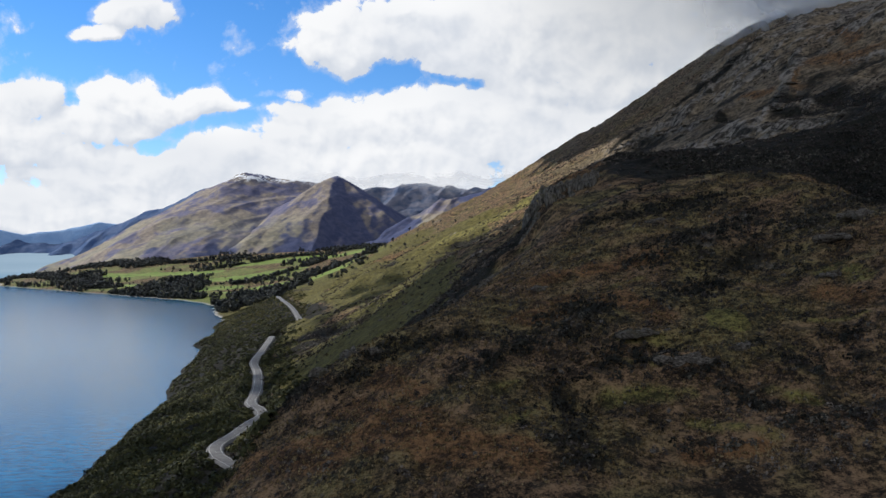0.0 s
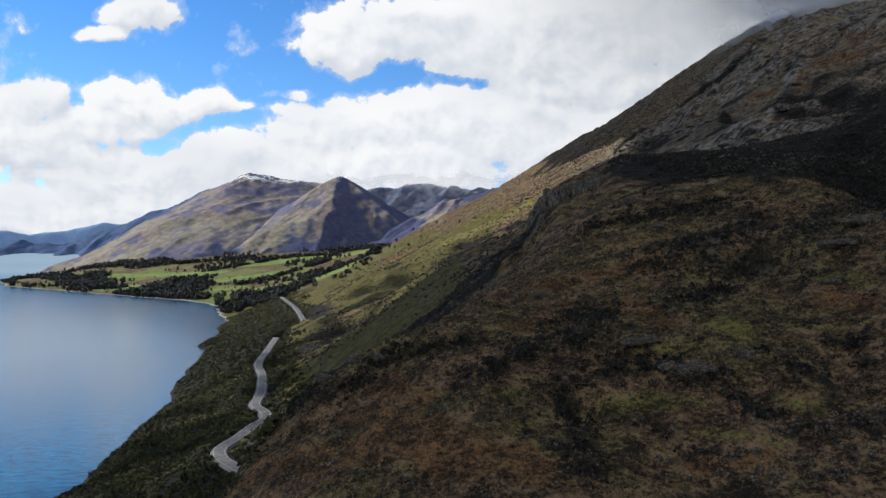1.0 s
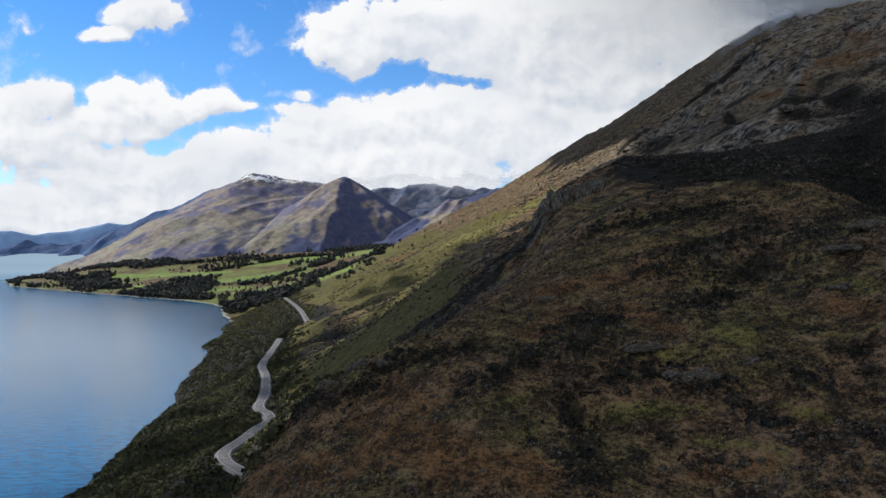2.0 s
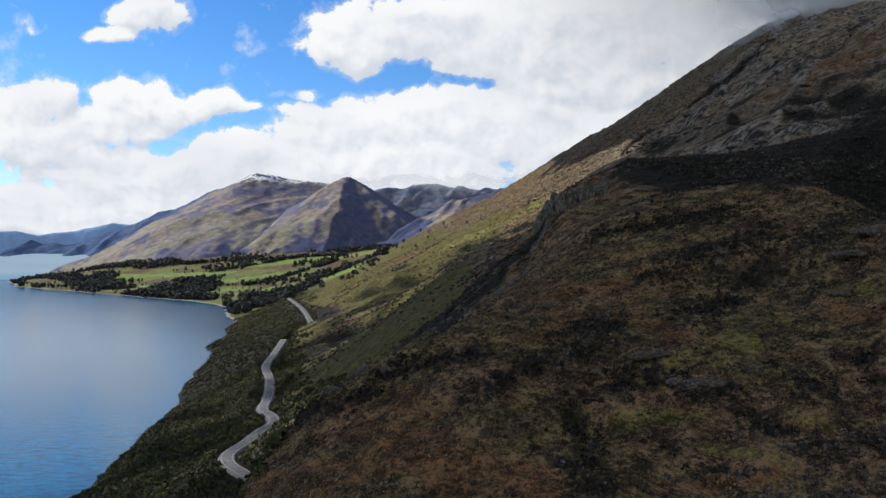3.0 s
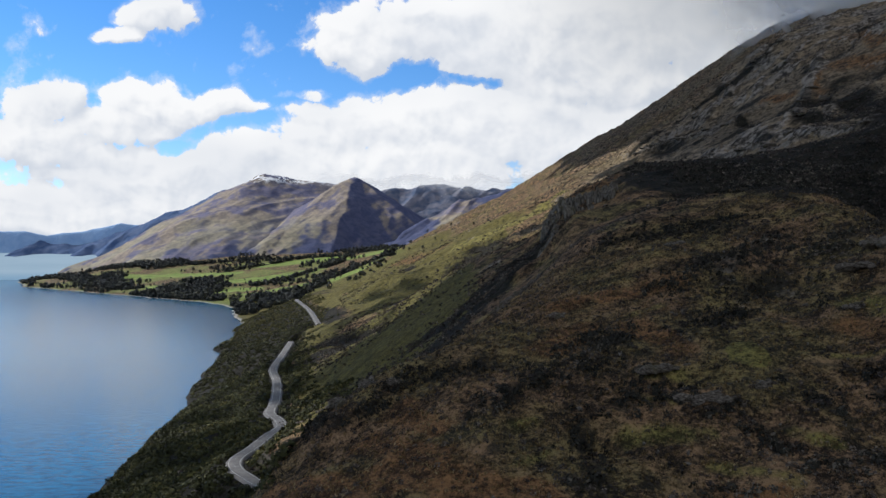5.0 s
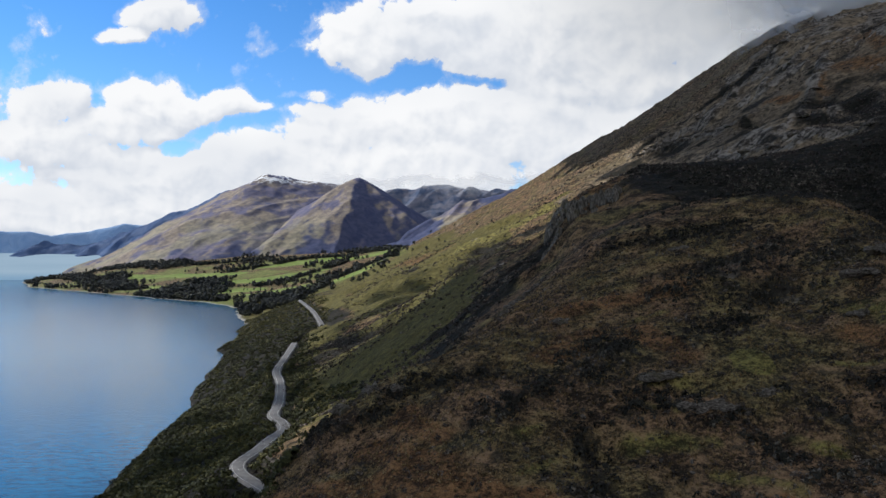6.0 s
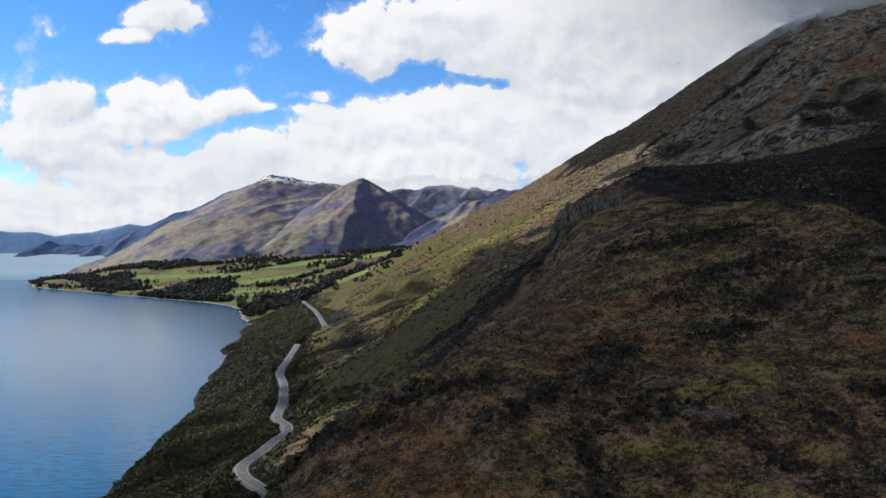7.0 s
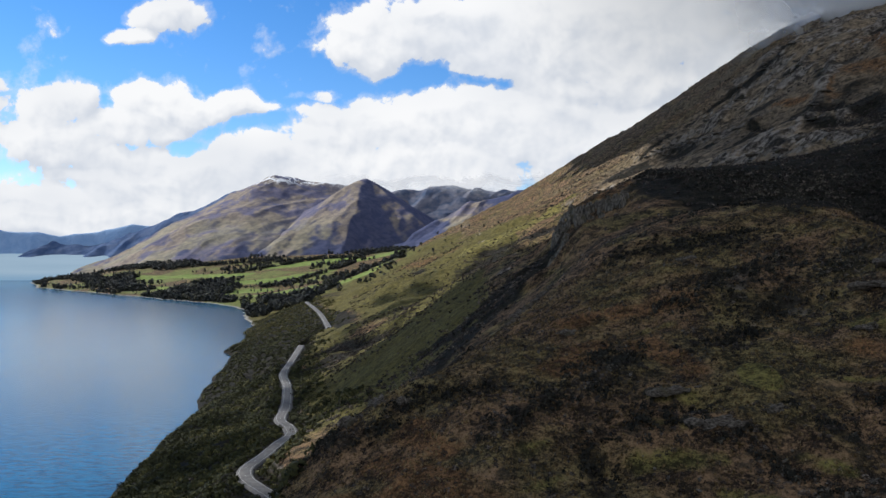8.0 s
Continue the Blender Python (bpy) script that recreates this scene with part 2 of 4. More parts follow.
def section_rows():
    rows = []
    for y, points in SLOPE:
        xs, zs = np.array(points, float).T
        row = np.interp(TABLE_X, xs, zs)
        row += np.clip(TABLE_X - xs[-1], 0, None) * 0.35
        rows.append(soften(row, 10 if y < 600 else 36))
    return np.array(rows)


TABLE = section_rows()


def road_way():
    """Points every two metres or so along the road's middle, smoothed."""
    p = np.array(ROAD, float)
    out = []
    for k in range(1, len(p) - 2):
        a, b, c, d = p[k - 1:k + 3]
        n = max(3, int(np.linalg.norm(c - b) / 2.5))
        t = np.linspace(0, 1, n, endpoint=False)[:, None]
        out.append(0.5 * (2 * b + (c - a) * t + (2 * a - 5 * b + 4 * c - d) * t ** 2 + (3 * b - a - 3 * c + d) * t ** 3))
    return np.concatenate(out)


ROAD_WAY = road_way()


def road_gap(x, y):
    """Distance from the road's middle line, and the road's height there."""
    gap, lift = np.full(x.shape, 1e9), np.zeros(x.shape)
    near = (x > -420) & (x < -40) & (y > -320) & (y < 1920)
    if near.any():
        px, py = x[near], y[near]
        g, h = np.full(px.shape, 1e9), np.zeros(px.shape)
        order = ROAD_WAY
        for k in range(0, len(order), 1):
            sel = np.abs(py - order[k, 1]) < 16
            if not sel.any():
                continue
            d = np.hypot(px[sel] - order[k, 0], py[sel] - order[k, 1])
            idx = np.nonzero(sel)[0]
            closer = d < g[idx]
            g[idx[closer]], h[idx[closer]] = d[closer], order[k, 2]
        gap[near], lift[near] = g, h
    return gap, lift


def coast(y):
    return np.interp(y, COAST_Y, COAST_X) + fbm(y, y * 0 + 3.0, 90, 4) * np.clip(4 + y * 0.006, 4, 18)


def strata(x, y):
    """Bands of harder rock that cross the upper slope."""
    return ridged((0.75 * x - 0.65 * y) * 0.32, 0.65 * x + 0.75 * y, 110, 5, 0.6)


# mounds and hollows of the near spur: x, y, half width, half depth, rise
MOUNDS = [(41, 157, 7, 4, 1.7), (47, 146, 7, 2.6, 1.6), (101, 191, 11, 6, 2.2), (30, 206, 13, 6, 1.6), (80, 195, 15, 6, -2.8), (25, 137, 9, 6, -1.6),
          (72, 129, 8, 5, -1.6), (60, 226, 16, 6, 1.8), (10, 160, 9, 5, 1.3), (125, 246, 16, 10, -3.0)]


# strips of the hillside, each from x, y to x, y, with a half width: dark scrub and painted shade, bare rock, pale
# tussock and lit ridges, russet fern
SCRUB_SHADE_STRIPS = [(527, 1324, 421, 1327, 20), (421, 1327, 265, 1189, 14), (398, 874, 365, 664, 20), (341, 943, 352, 715, 10),
                (113, 493, 153, 433, 12), (149, 421, 223, 406, 18), (207, 376, 115, 270, 22), (118, 290, 193, 352, 26), (608, 1183, 626, 1168, 9),
                (656, 1585, 537, 1351, 8), (18, 1069, 108, 1024, 20), (-138, 730, -73, 655, 16), (-164, 1330, -76, 1183, 14), (-16, 424, 47, 440, 20), (230, 400, 300, 420, 30), (127, 218, 150, 280, 13), (150, 280, 200, 330, 22)]
ROCK_STRIPS = [(465, 1312, 355, 1117, 14), (536, 1234, 408, 1066, 10), (466, 1006, 342, 802, 9), (536, 1288, 494, 1339, 9), (300, 1156, 343, 949, 9),
               (307, 787, 319, 580, 11), (267, 841, 288, 664, 9), (265, 1153, 304, 1111, 9)]
# pale tussock; on ridge and shoulder it also paints the light falling there
TAN_STRIPS = [(310, 670, 298, 541, 18), (157, 472, 294, 814, 8), (150, 1300, 256, 1189, 22), (394, 1438, 584, 1615, 40)]
FERN_STRIPS = [(458, 931, 482, 877, 26), (424, 937, 409, 883, 14), (74, 454, 96, 478, 12), (-131, 1522, -34, 1240, 34), (377, 985, 392, 919, 12), (576, 1171, 496, 925, 20)]
# yellow-green grass of the lit patch, with its sunlight put into the colour
SUNNY_GRASS = [(-6, 1136, 106, 1105, 26), (106, 1105, 150, 1160, 18)]
# the same on the near spur: russet fern, yellow-green grass, thickets
NEAR_FERN = [(-40, 150, -18, 133, 7), (-17, 136, 5, 122, 8), (-19, 151, -5, 134, 6), (-13, 160, -5, 146, 5), (20, 176, 28, 188, 5), (38, 205, 56, 206, 5),
             (26, 206, 39, 209, 6), (39, 119, 50, 120, 4), (83, 166, 86, 157, 4), (11, 122, 13, 118, 5), (42, 184, 48, 166, 4)]
NEAR_LIME = [(58, 160, 59, 158, 4), (38, 156, 43, 154, 3), (9, 129, 15, 133, 3), (30, 138, 44, 136, 4), (88, 174, 91, 165, 4), (74, 155, 83, 152, 3),
             (42, 128, 53, 122, 4), (35, 148, 40, 145, 2), (57, 135, 63, 130, 3), (10, 143, 14, 144, 3), (43, 192, 49, 193, 3)]
NEAR_SCRUB = [(22, 142, 22, 119, 5), (60, 124, 68, 124, 6), (33, 150, 53, 140, 4), (74, 196, 99, 205, 7), (99, 205, 124, 216, 7), (62, 148, 66, 138, 5), (3, 170, -8, 172, 6),
              (33, 175, 23, 160, 4), (16, 160, 6, 149, 5), (55, 178, 65, 184, 5), (57, 207, 84, 216, 7), (77, 146, 75, 136, 4), (51, 136, 56, 124, 4),
              (13, 130, 18, 124, 4), (-36, 172, -25, 162, 5), (48, 256, 85, 240, 7), (-11, 174, -20, 164, 5), (35, 121, 45, 121, 4)]
# woods and paddocks of the fan
WOODS = [(-2300, 4000, -1750, 3480, 52), (-1714, 3412, -1250, 2830, 55), (-1450, 3120, -1600, 3480, 55), (-1000, 2450, -1010, 3000, 80), (-850, 2380, -900, 2800, 50),
         (-1754, 3835, -1430, 3664, 95), (-540, 3110, -525, 3230, 40), (-520, 1790, -430, 1850, 50), (-581, 1957, -459, 1963, 62), (-574, 2062, -420, 2100, 55), (-1038, 3289, -698, 3544, 17),
         (-740, 2731, -580, 3001, 17), (-427, 2117, -432, 2560, 12), (-906, 2413, -713, 2257, 24), (-1110, 2596, -914, 2389, 22), (-428, 2947, -209, 2233, 9),
         (-1300, 3600, -900, 3600, 28), (-900, 3560, -300, 3500, 22)]
PADDOCKS = [(-1568, 3457, -1354, 3343, 45), (-912, 2584, -737, 2611, 60), (-875, 2908, -614, 3004, 65), (-1281, 3346, -962, 3199, 50), (-846, 3400, -601, 3439, 70),
            (-505, 3310, -352, 3250, 70), (-651, 2401, -405, 2221, 55), (-1189, 2881, -1021, 2668, 35), (-405, 2221, -296, 2149, 45)]


def along(x, y, strips, ragged=0.0):
    """One in the middle of any of the strips, nought away from them."""
    out = np.zeros(np.shape(x))
    tear = 1 + ragged * fbm(x, y, 30, 4) if ragged else 1.0
    for ax, ay, bx, by, wide in strips:
        dx, dy = bx - ax, by - ay
        t = np.clip(((x - ax) * dx + (y - ay) * dy) / (dx * dx + dy * dy), 0, 1)
        d = np.hypot(x - ax - t * dx, y - ay - t * dy) / wide * tear
        out = np.maximum(out, np.exp(-d * d))
    return out


def green_spot(x, y):
    """The little lawn of short grass on the near spur."""
    return step(4.6 - np.hypot(x - 58.5, (y - 159) * 0.7) + 0.8 * fbm(x, y, 6, 3), 0, 0.9)


def gully_line(x, y):
    """The scrubby gully that runs down from the foot of the bluff."""
    return np.exp(-((x - 40 - np.minimum(y - 430, 0) * 0.75) / 21) ** 2) * step(y, 300, 340) * step(-y, -500, -440)


def far_side(x, y):
    """The even grassy slope behind the rocky flank, up to the skyline."""
    return step(y - 1205 - np.clip(x - 265, -200, 900) * 0.75, 0, 70) * step(x, -40, 120)


def land(x, y, rough=True, road=True):
    """Height of the ground."""
    x, y = np.asarray(x, float), np.asarray(y, float)
    row = np.clip(np.searchsorted(TABLE_Y, y) - 1, 0, len(TABLE_Y) - 2)
    t = np.clip((y - TABLE_Y[row]) / (TABLE_Y[row + 1] - TABLE_Y[row]), 0, 1)
    col = np.clip((x - TABLE_X[0]) / 4.0, 0, len(TABLE_X) - 2.001)
    ci = col.astype(int)
    cf = col - ci

    def at(r):
        r = np.clip(r, 0, len(TABLE_Y) - 1)
        return TABLE[r, ci] * (1 - cf) + TABLE[r, ci + 1] * cf
    z0, z1 = at(row), at(row + 1)
    h = TABLE_Y[row + 1] - TABLE_Y[row]
    before, after = np.clip(row - 1, 0, None), np.clip(row + 2, None, len(TABLE_Y) - 1)
    m0 = (z1 - at(before)) / np.maximum(TABLE_Y[row + 1] - TABLE_Y[before], 1) * h
    m1 = (at(after) - z0) / np.maximum(TABLE_Y[after] - TABLE_Y[row], 1) * h
    z = (2 * t ** 3 - 3 * t ** 2 + 1) * z0 + (t ** 3 - 2 * t ** 2 + t) * m0 + (3 * t ** 2 - 2 * t ** 3) * z1 + (t ** 3 - t ** 2) * m1
    inland = x - coast(y)
    if rough:
        far = np.clip(y, 60, None)
        size = np.clip((inland - 10) / 60, 0, 1)
        flat_land = step(y, 1700, 2200) * step(-x, 150, 420)
        size = size * (1 - 0.75 * flat_land)
        z = z + fbm(x, y, 60, 5) * 3.0 * size * np.clip(far / 500, 0.45, 1.6)
        z = z + fbm(x, y, 9, 4) * 0.75 * size
        for cx, cy, hw, hd, rise in MOUNDS:
            z = z + rise * np.exp(-((x - cx) / hw) ** 2 - ((y - cy) / hd) ** 2)
        bare = 1 - 0.85 * far_side(x, y)
        bands = strata(x, y)
        z = z + step(bands, 0.60, 0.80) * 6 * step(y, 300, 620) * step(z, 150, 215)
        z = z + bare * (bands - 0.55) * 13 * step(z, 205, 300) * step(y, 520, 900)
        z = z + bare * (ridged(x + 0.6 * y, y - 0.4 * x, 300, 5) - 0.6) * 14 * step(z, 225, 340) * step(y, 640, 1000)
        z = z + bare * (ridged(x - 0.3 * y, y * 0.8, 38, 4) - 0.6) * 4 * step(z, 190, 260) * step(y, 480, 760)
        # ribs of bare rock, and the scrubby runnels between them
        high = step(y, 480, 620)
        if np.any(high > 0):
            z = z + high * along(x, y, ROCK_STRIPS, 0.4) * (4 + 16 * (ridged(x + 0.5 * y, y * 0.6, 46, 4, 0.6) - 0.5))
            z = z - high * along(x, y, SCRUB_SHADE_STRIPS, 0.4) * 5
        # the bluff's face stands in buttresses
        face = np.exp(-((x - 52 - (y - 430) * 0.16) / 26) ** 2) * step(y, 360, 400) * step(-y, -600, -540)
        z = z + face * (ridged(x * 0.4, y * 1.6, 34, 4) - 0.6) * 20
    beach = np.where(inland > 0, inland * np.where(y > 1600, 0.10, 0.55), inland * 0.35)
    z = np.where(inland < 60, np.minimum(z, beach), z)
    if road:
        gap, lift = road_gap(x, y)
        z = np.where(gap < 40, z + (lift - 0.75 - z) * (1 - step(gap, 6.5, 16.0)), z)
    # far behind, the lake's surface climbs with the backdrop; so does its bed
    return np.where(inland < 0, np.maximum(z, -12), z)


def sheet(name, xs, ys, zs, material, smooth=True):
    """A mesh from a grid of places: rows of x, y and z."""
    rows, cols = xs.shape
    me = bpy.data.meshes.new(name)
    me.vertices.add(rows * cols)
    me.vertices.foreach_set("co", np.stack([xs, ys, zs], -1).astype(np.float32).ravel())
    k = np.arange(rows * cols).reshape(rows, cols)
    quads = np.stack([k[:-1, :-1], k[:-1, 1:], k[1:, 1:], k[1:, :-1]], -1).reshape(-1, 4)
    me.loops.add(quads.size)
    me.loops.foreach_set("vertex_index", quads.ravel().astype(np.int32))
    me.polygons.add(len(quads))
    me.polygons.foreach_set("loop_start", np.arange(0, quads.size, 4, dtype=np.int32))
    me.polygons.foreach_set("use_smooth", np.full(len(quads), smooth))
    me.update(calc_edges=True)
    me.validate()
    me.materials.append(material)
    return new(name, me)


def add_layer(ob, name, values):
    layer = ob.data.attributes.new(name, "FLOAT", "POINT")
    layer.data.foreach_set("value", np.asarray(values, np.float32).ravel())

# ------------------------------------------------------------------ materials
def principled(mat, rough=0.9, spec=0.2):
    tree = nodes_of(mat)
    out = tree.nodes.new("ShaderNodeOutputMaterial")
    bsdf = tree.nodes.new("ShaderNodeBsdfPrincipled")
    bsdf.inputs["Roughness"].default_value = rough
    bsdf.inputs["Specular IOR Level"].default_value = spec
    tree.links.new(bsdf.outputs[0], out.inputs[0])
    return tree, bsdf


def bump(tree, bsdf, height, strength, distance):
    b = tree.nodes.new("ShaderNodeBump")
    b.inputs["Strength"].default_value, b.inputs["Distance"].default_value = strength, distance
    tree.links.new(height, b.inputs["Height"])
    tree.links.new(b.outputs[0], bsdf.inputs["Normal"])


def layer_value(tree, name):
    n = tree.nodes.new("ShaderNodeAttribute")
    n.attribute_name = name
    return n.outputs["Fac"]


def ground_material():
    """Tussock, fern, grass, scrub and rock, by layers laid over the land."""
    mat = bpy.data.materials.new("hill_ground")
    tree, bsdf = principled(mat, 0.95, 0.1)
    pos = tree.nodes.new("ShaderNodeNewGeometry").outputs["Position"]
    fine = noise_node(tree, pos, 1.1, 6, 0.7)
    mid = noise_node(tree, pos, 0.16, 6, 0.62, warp=0.4)
    wide = noise_node(tree, pos, 0.035, 6, 0.6, warp=0.6)
    grain = noise_node(tree, pos, 3.4, 5, 0.7)
    fine = math_node(tree, "ADD", math_node(tree, "MULTIPLY", fine, 0.55), math_node(tree, "MULTIPLY", grain, 0.45))
    coarse = noise_node(tree, pos, 0.13, 9, 0.80, warp=0.2)
    fine = math_node(tree, "ADD", math_node(tree, "MULTIPLY", fine, 0.5), math_node(tree, "MULTIPLY", coarse, 0.5))
    brown = mix_colour(tree, ramp(tree, fine, 0.45, 0.575), (0.021, 0.016, 0.012), (0.30, 0.190, 0.105))
    olive = mix_colour(tree, ramp(tree, fine, 0.45, 0.575), (0.022, 0.020, 0.013), (0.27, 0.210, 0.088))
    scrub = mix_colour(tree, ramp(tree, fine, 0.35, 0.7), (0.018, 0.018, 0.013), (0.070, 0.060, 0.042))
    c = mix_colour(tree, ramp(tree, wide, 0.43, 0.62), brown, olive)
    lumps = math_node(tree, "ADD", math_node(tree, "MULTIPLY", coarse, 0.5), math_node(tree, "MULTIPLY", noise_node(tree, pos, 0.07, 8, 0.72, warp=0.3), 0.5))
    heath = mix_colour(tree, ramp(tree, lumps, 0.40, 0.62), (0.048, 0.039, 0.029), (0.36, 0.275, 0.180))
    c = mix_colour(tree, layer_value(tree, "heath"), c, heath)
    c = mix_colour(tree, math_node(tree, 'MULTIPLY', ramp(tree, mid, 0.54, 0.66), 0.8), c, scrub)
    rag = noise_node(tree, pos, 0.07, 8, 0.72, warp=0.3)

    def torn(name, sharp=0.12):
        v = math_node(tree, "ADD", layer_value(tree, name), math_node(tree, "MULTIPLY", math_node(tree, "SUBTRACT", rag, 0.5), 1.5))
        return ramp(tree, v, 0.5 - sharp, 0.5 + sharp)
    grass = mix_colour(tree, ramp(tree, fine, 0.42, 0.60), (0.046, 0.042, 0.016), (0.178, 0.152, 0.048))
    c = mix_colour(tree, torn("grass"), c, grass)
    dry = mix_colour(tree, ramp(tree, fine, 0.40, 0.62), (0.052, 0.040, 0.026), (0.27, 0.210, 0.125))
    c = mix_colour(tree, torn("dry"), c, dry)
    stone = mix_colour(tree, ramp(tree, lumps, 0.43, 0.58), (0.034, 0.029, 0.024), (0.33, 0.285, 0.235))
    fern = mix_colour(tree, ramp(tree, fine, 0.44, 0.58), (0.034, 0.021, 0.013), (0.30, 0.165, 0.075))
    c = mix_colour(tree, torn("fern", 0.2), c, fern)
    lime = mix_colour(tree, ramp(tree, fine, 0.43, 0.58), (0.034, 0.032, 0.014), (0.275, 0.238, 0.074))
    c = mix_colour(tree, torn("lime", 0.2), c, lime)
    c = mix_colour(tree, torn("stone"), c, stone)
    # near-black scrub; the shade of band and hollows is put into this colour
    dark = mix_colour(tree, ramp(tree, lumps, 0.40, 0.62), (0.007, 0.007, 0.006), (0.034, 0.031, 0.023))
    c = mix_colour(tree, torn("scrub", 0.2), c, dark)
    field = mix_colour(tree, ramp(tree, wide, 0.35, 0.65), (0.125, 0.185, 0.042), (0.225, 0.280, 0.078))
    c = mix_colour(tree, layer_value(tree, "field"), c, field)
    pebble = mix_colour(tree, ramp(tree, fine, 0.3, 0.7), (0.22, 0.21, 0.19), (0.42, 0.40, 0.36))
    c = mix_colour(tree, layer_value(tree, "pebble"), c, pebble)
    tree.links.new(c, bsdf.inputs["Base Color"])
    bump(tree, bsdf, math_node(tree, "ADD", fine, math_node(tree, "ADD", math_node(tree, "MULTIPLY", mid, 2.0), math_node(tree, "MULTIPLY", rag, 2.0))), 0.9, 0.8)
    return mat


def water_material():
    mat = bpy.data.materials.new("lake_water")
    tree, bsdf = principled(mat, 0.15, 0.38)
    bsdf.inputs["IOR"].default_value = 1.33
    pos = tree.nodes.new("ShaderNodeNewGeometry").outputs["Position"]
    stretched = vec_node(tree, "MULTIPLY", pos, (0.35, 1.0, 1.0))
    waves = noise_node(tree, stretched, 0.22, 6, 0.74)
    slick = noise_node(tree, vec_node(tree, "MULTIPLY", pos, (1.0, 0.35, 1.0)), 0.004, 4, 0.55)
    c = mix_colour(tree, ramp(tree, slick, 0.35, 0.65), (0.007, 0.078, 0.160), (0.014, 0.116, 0.228))
    # lighter and darker wave facets are painted into the base colour
    c = mix_colour(tree, ramp(tree, waves, 0.40, 0.62), vec_node(tree, "SCALE", c, scale=0.62), vec_node(tree, "SCALE", c, scale=1.2))
    tree.links.new(c, bsdf.inputs["Base Color"])
    bump(tree, bsdf, waves, 0.17, 0.6)
    return mat


def mountain_material():
    mat = bpy.data.materials.new("mountain_ground")
    tree, bsdf = principled(mat, 0.95, 0.05)
    pos = tree.nodes.new("ShaderNodeNewGeometry").outputs["Position"]
    fine = noise_node(tree, pos, 0.03, 8, 0.62, warp=0.5)
    wide = noise_node(tree, pos, 0.006, 7, 0.62, warp=0.6)
    # haze and blue shade are mixed into these plant colours
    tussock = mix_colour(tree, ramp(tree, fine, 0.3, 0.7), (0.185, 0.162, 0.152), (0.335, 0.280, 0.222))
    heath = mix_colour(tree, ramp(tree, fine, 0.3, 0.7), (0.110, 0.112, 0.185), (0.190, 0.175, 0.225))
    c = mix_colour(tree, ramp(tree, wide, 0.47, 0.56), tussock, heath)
    c = mix_colour(tree, layer_value(tree, "grass"), c, mix_colour(tree, ramp(tree, fine, 0.3, 0.7), (0.195, 0.185, 0.145), (0.340, 0.305, 0.215)))
    # the scrub colour also paints the shade of the lee faces
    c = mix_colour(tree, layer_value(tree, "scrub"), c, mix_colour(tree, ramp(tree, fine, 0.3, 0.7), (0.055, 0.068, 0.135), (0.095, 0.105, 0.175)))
    snow = math_node(tree, "MULTIPLY", layer_value(tree, "snow"), ramp(tree, fine, 0.47, 0.55))
    c = mix_colour(tree, snow, c, (0.80, 0.82, 0.85))
    tree.links.new(c, bsdf.inputs["Base Color"])
    bump(tree, bsdf, fine, 0.45, 8.0)
    return mat


GROUND, WATER, MOUNTAIN = ground_material(), water_material(), mountain_material()

# ------------------------------------------------------------------ ground
def ground_grid():
    near = np.concatenate([np.arange(-900, 40, 20.0), np.arange(40, 110, 4.0), np.geomspace(110, 4950, 570)])
    s = np.concatenate([np.linspace(-1, -0.8, 40, endpoint=False), np.linspace(-0.8, 0.8, 470), np.linspace(0.8, 1, 41)[1:]])
    reach = 0.66 * (np.maximum(near, 60) + 20)[:, None]
    inner = s[None, :] / 0.8 * reach
    outer = np.sign(s)[None, :] * (reach + (np.abs(s)[None, :] - 0.8) / 0.2 * 1400)
    x = np.where(np.abs(s)[None, :] <= 0.8, inner, outer)
    return x, np.repeat(near[:, None], len(s), 1)


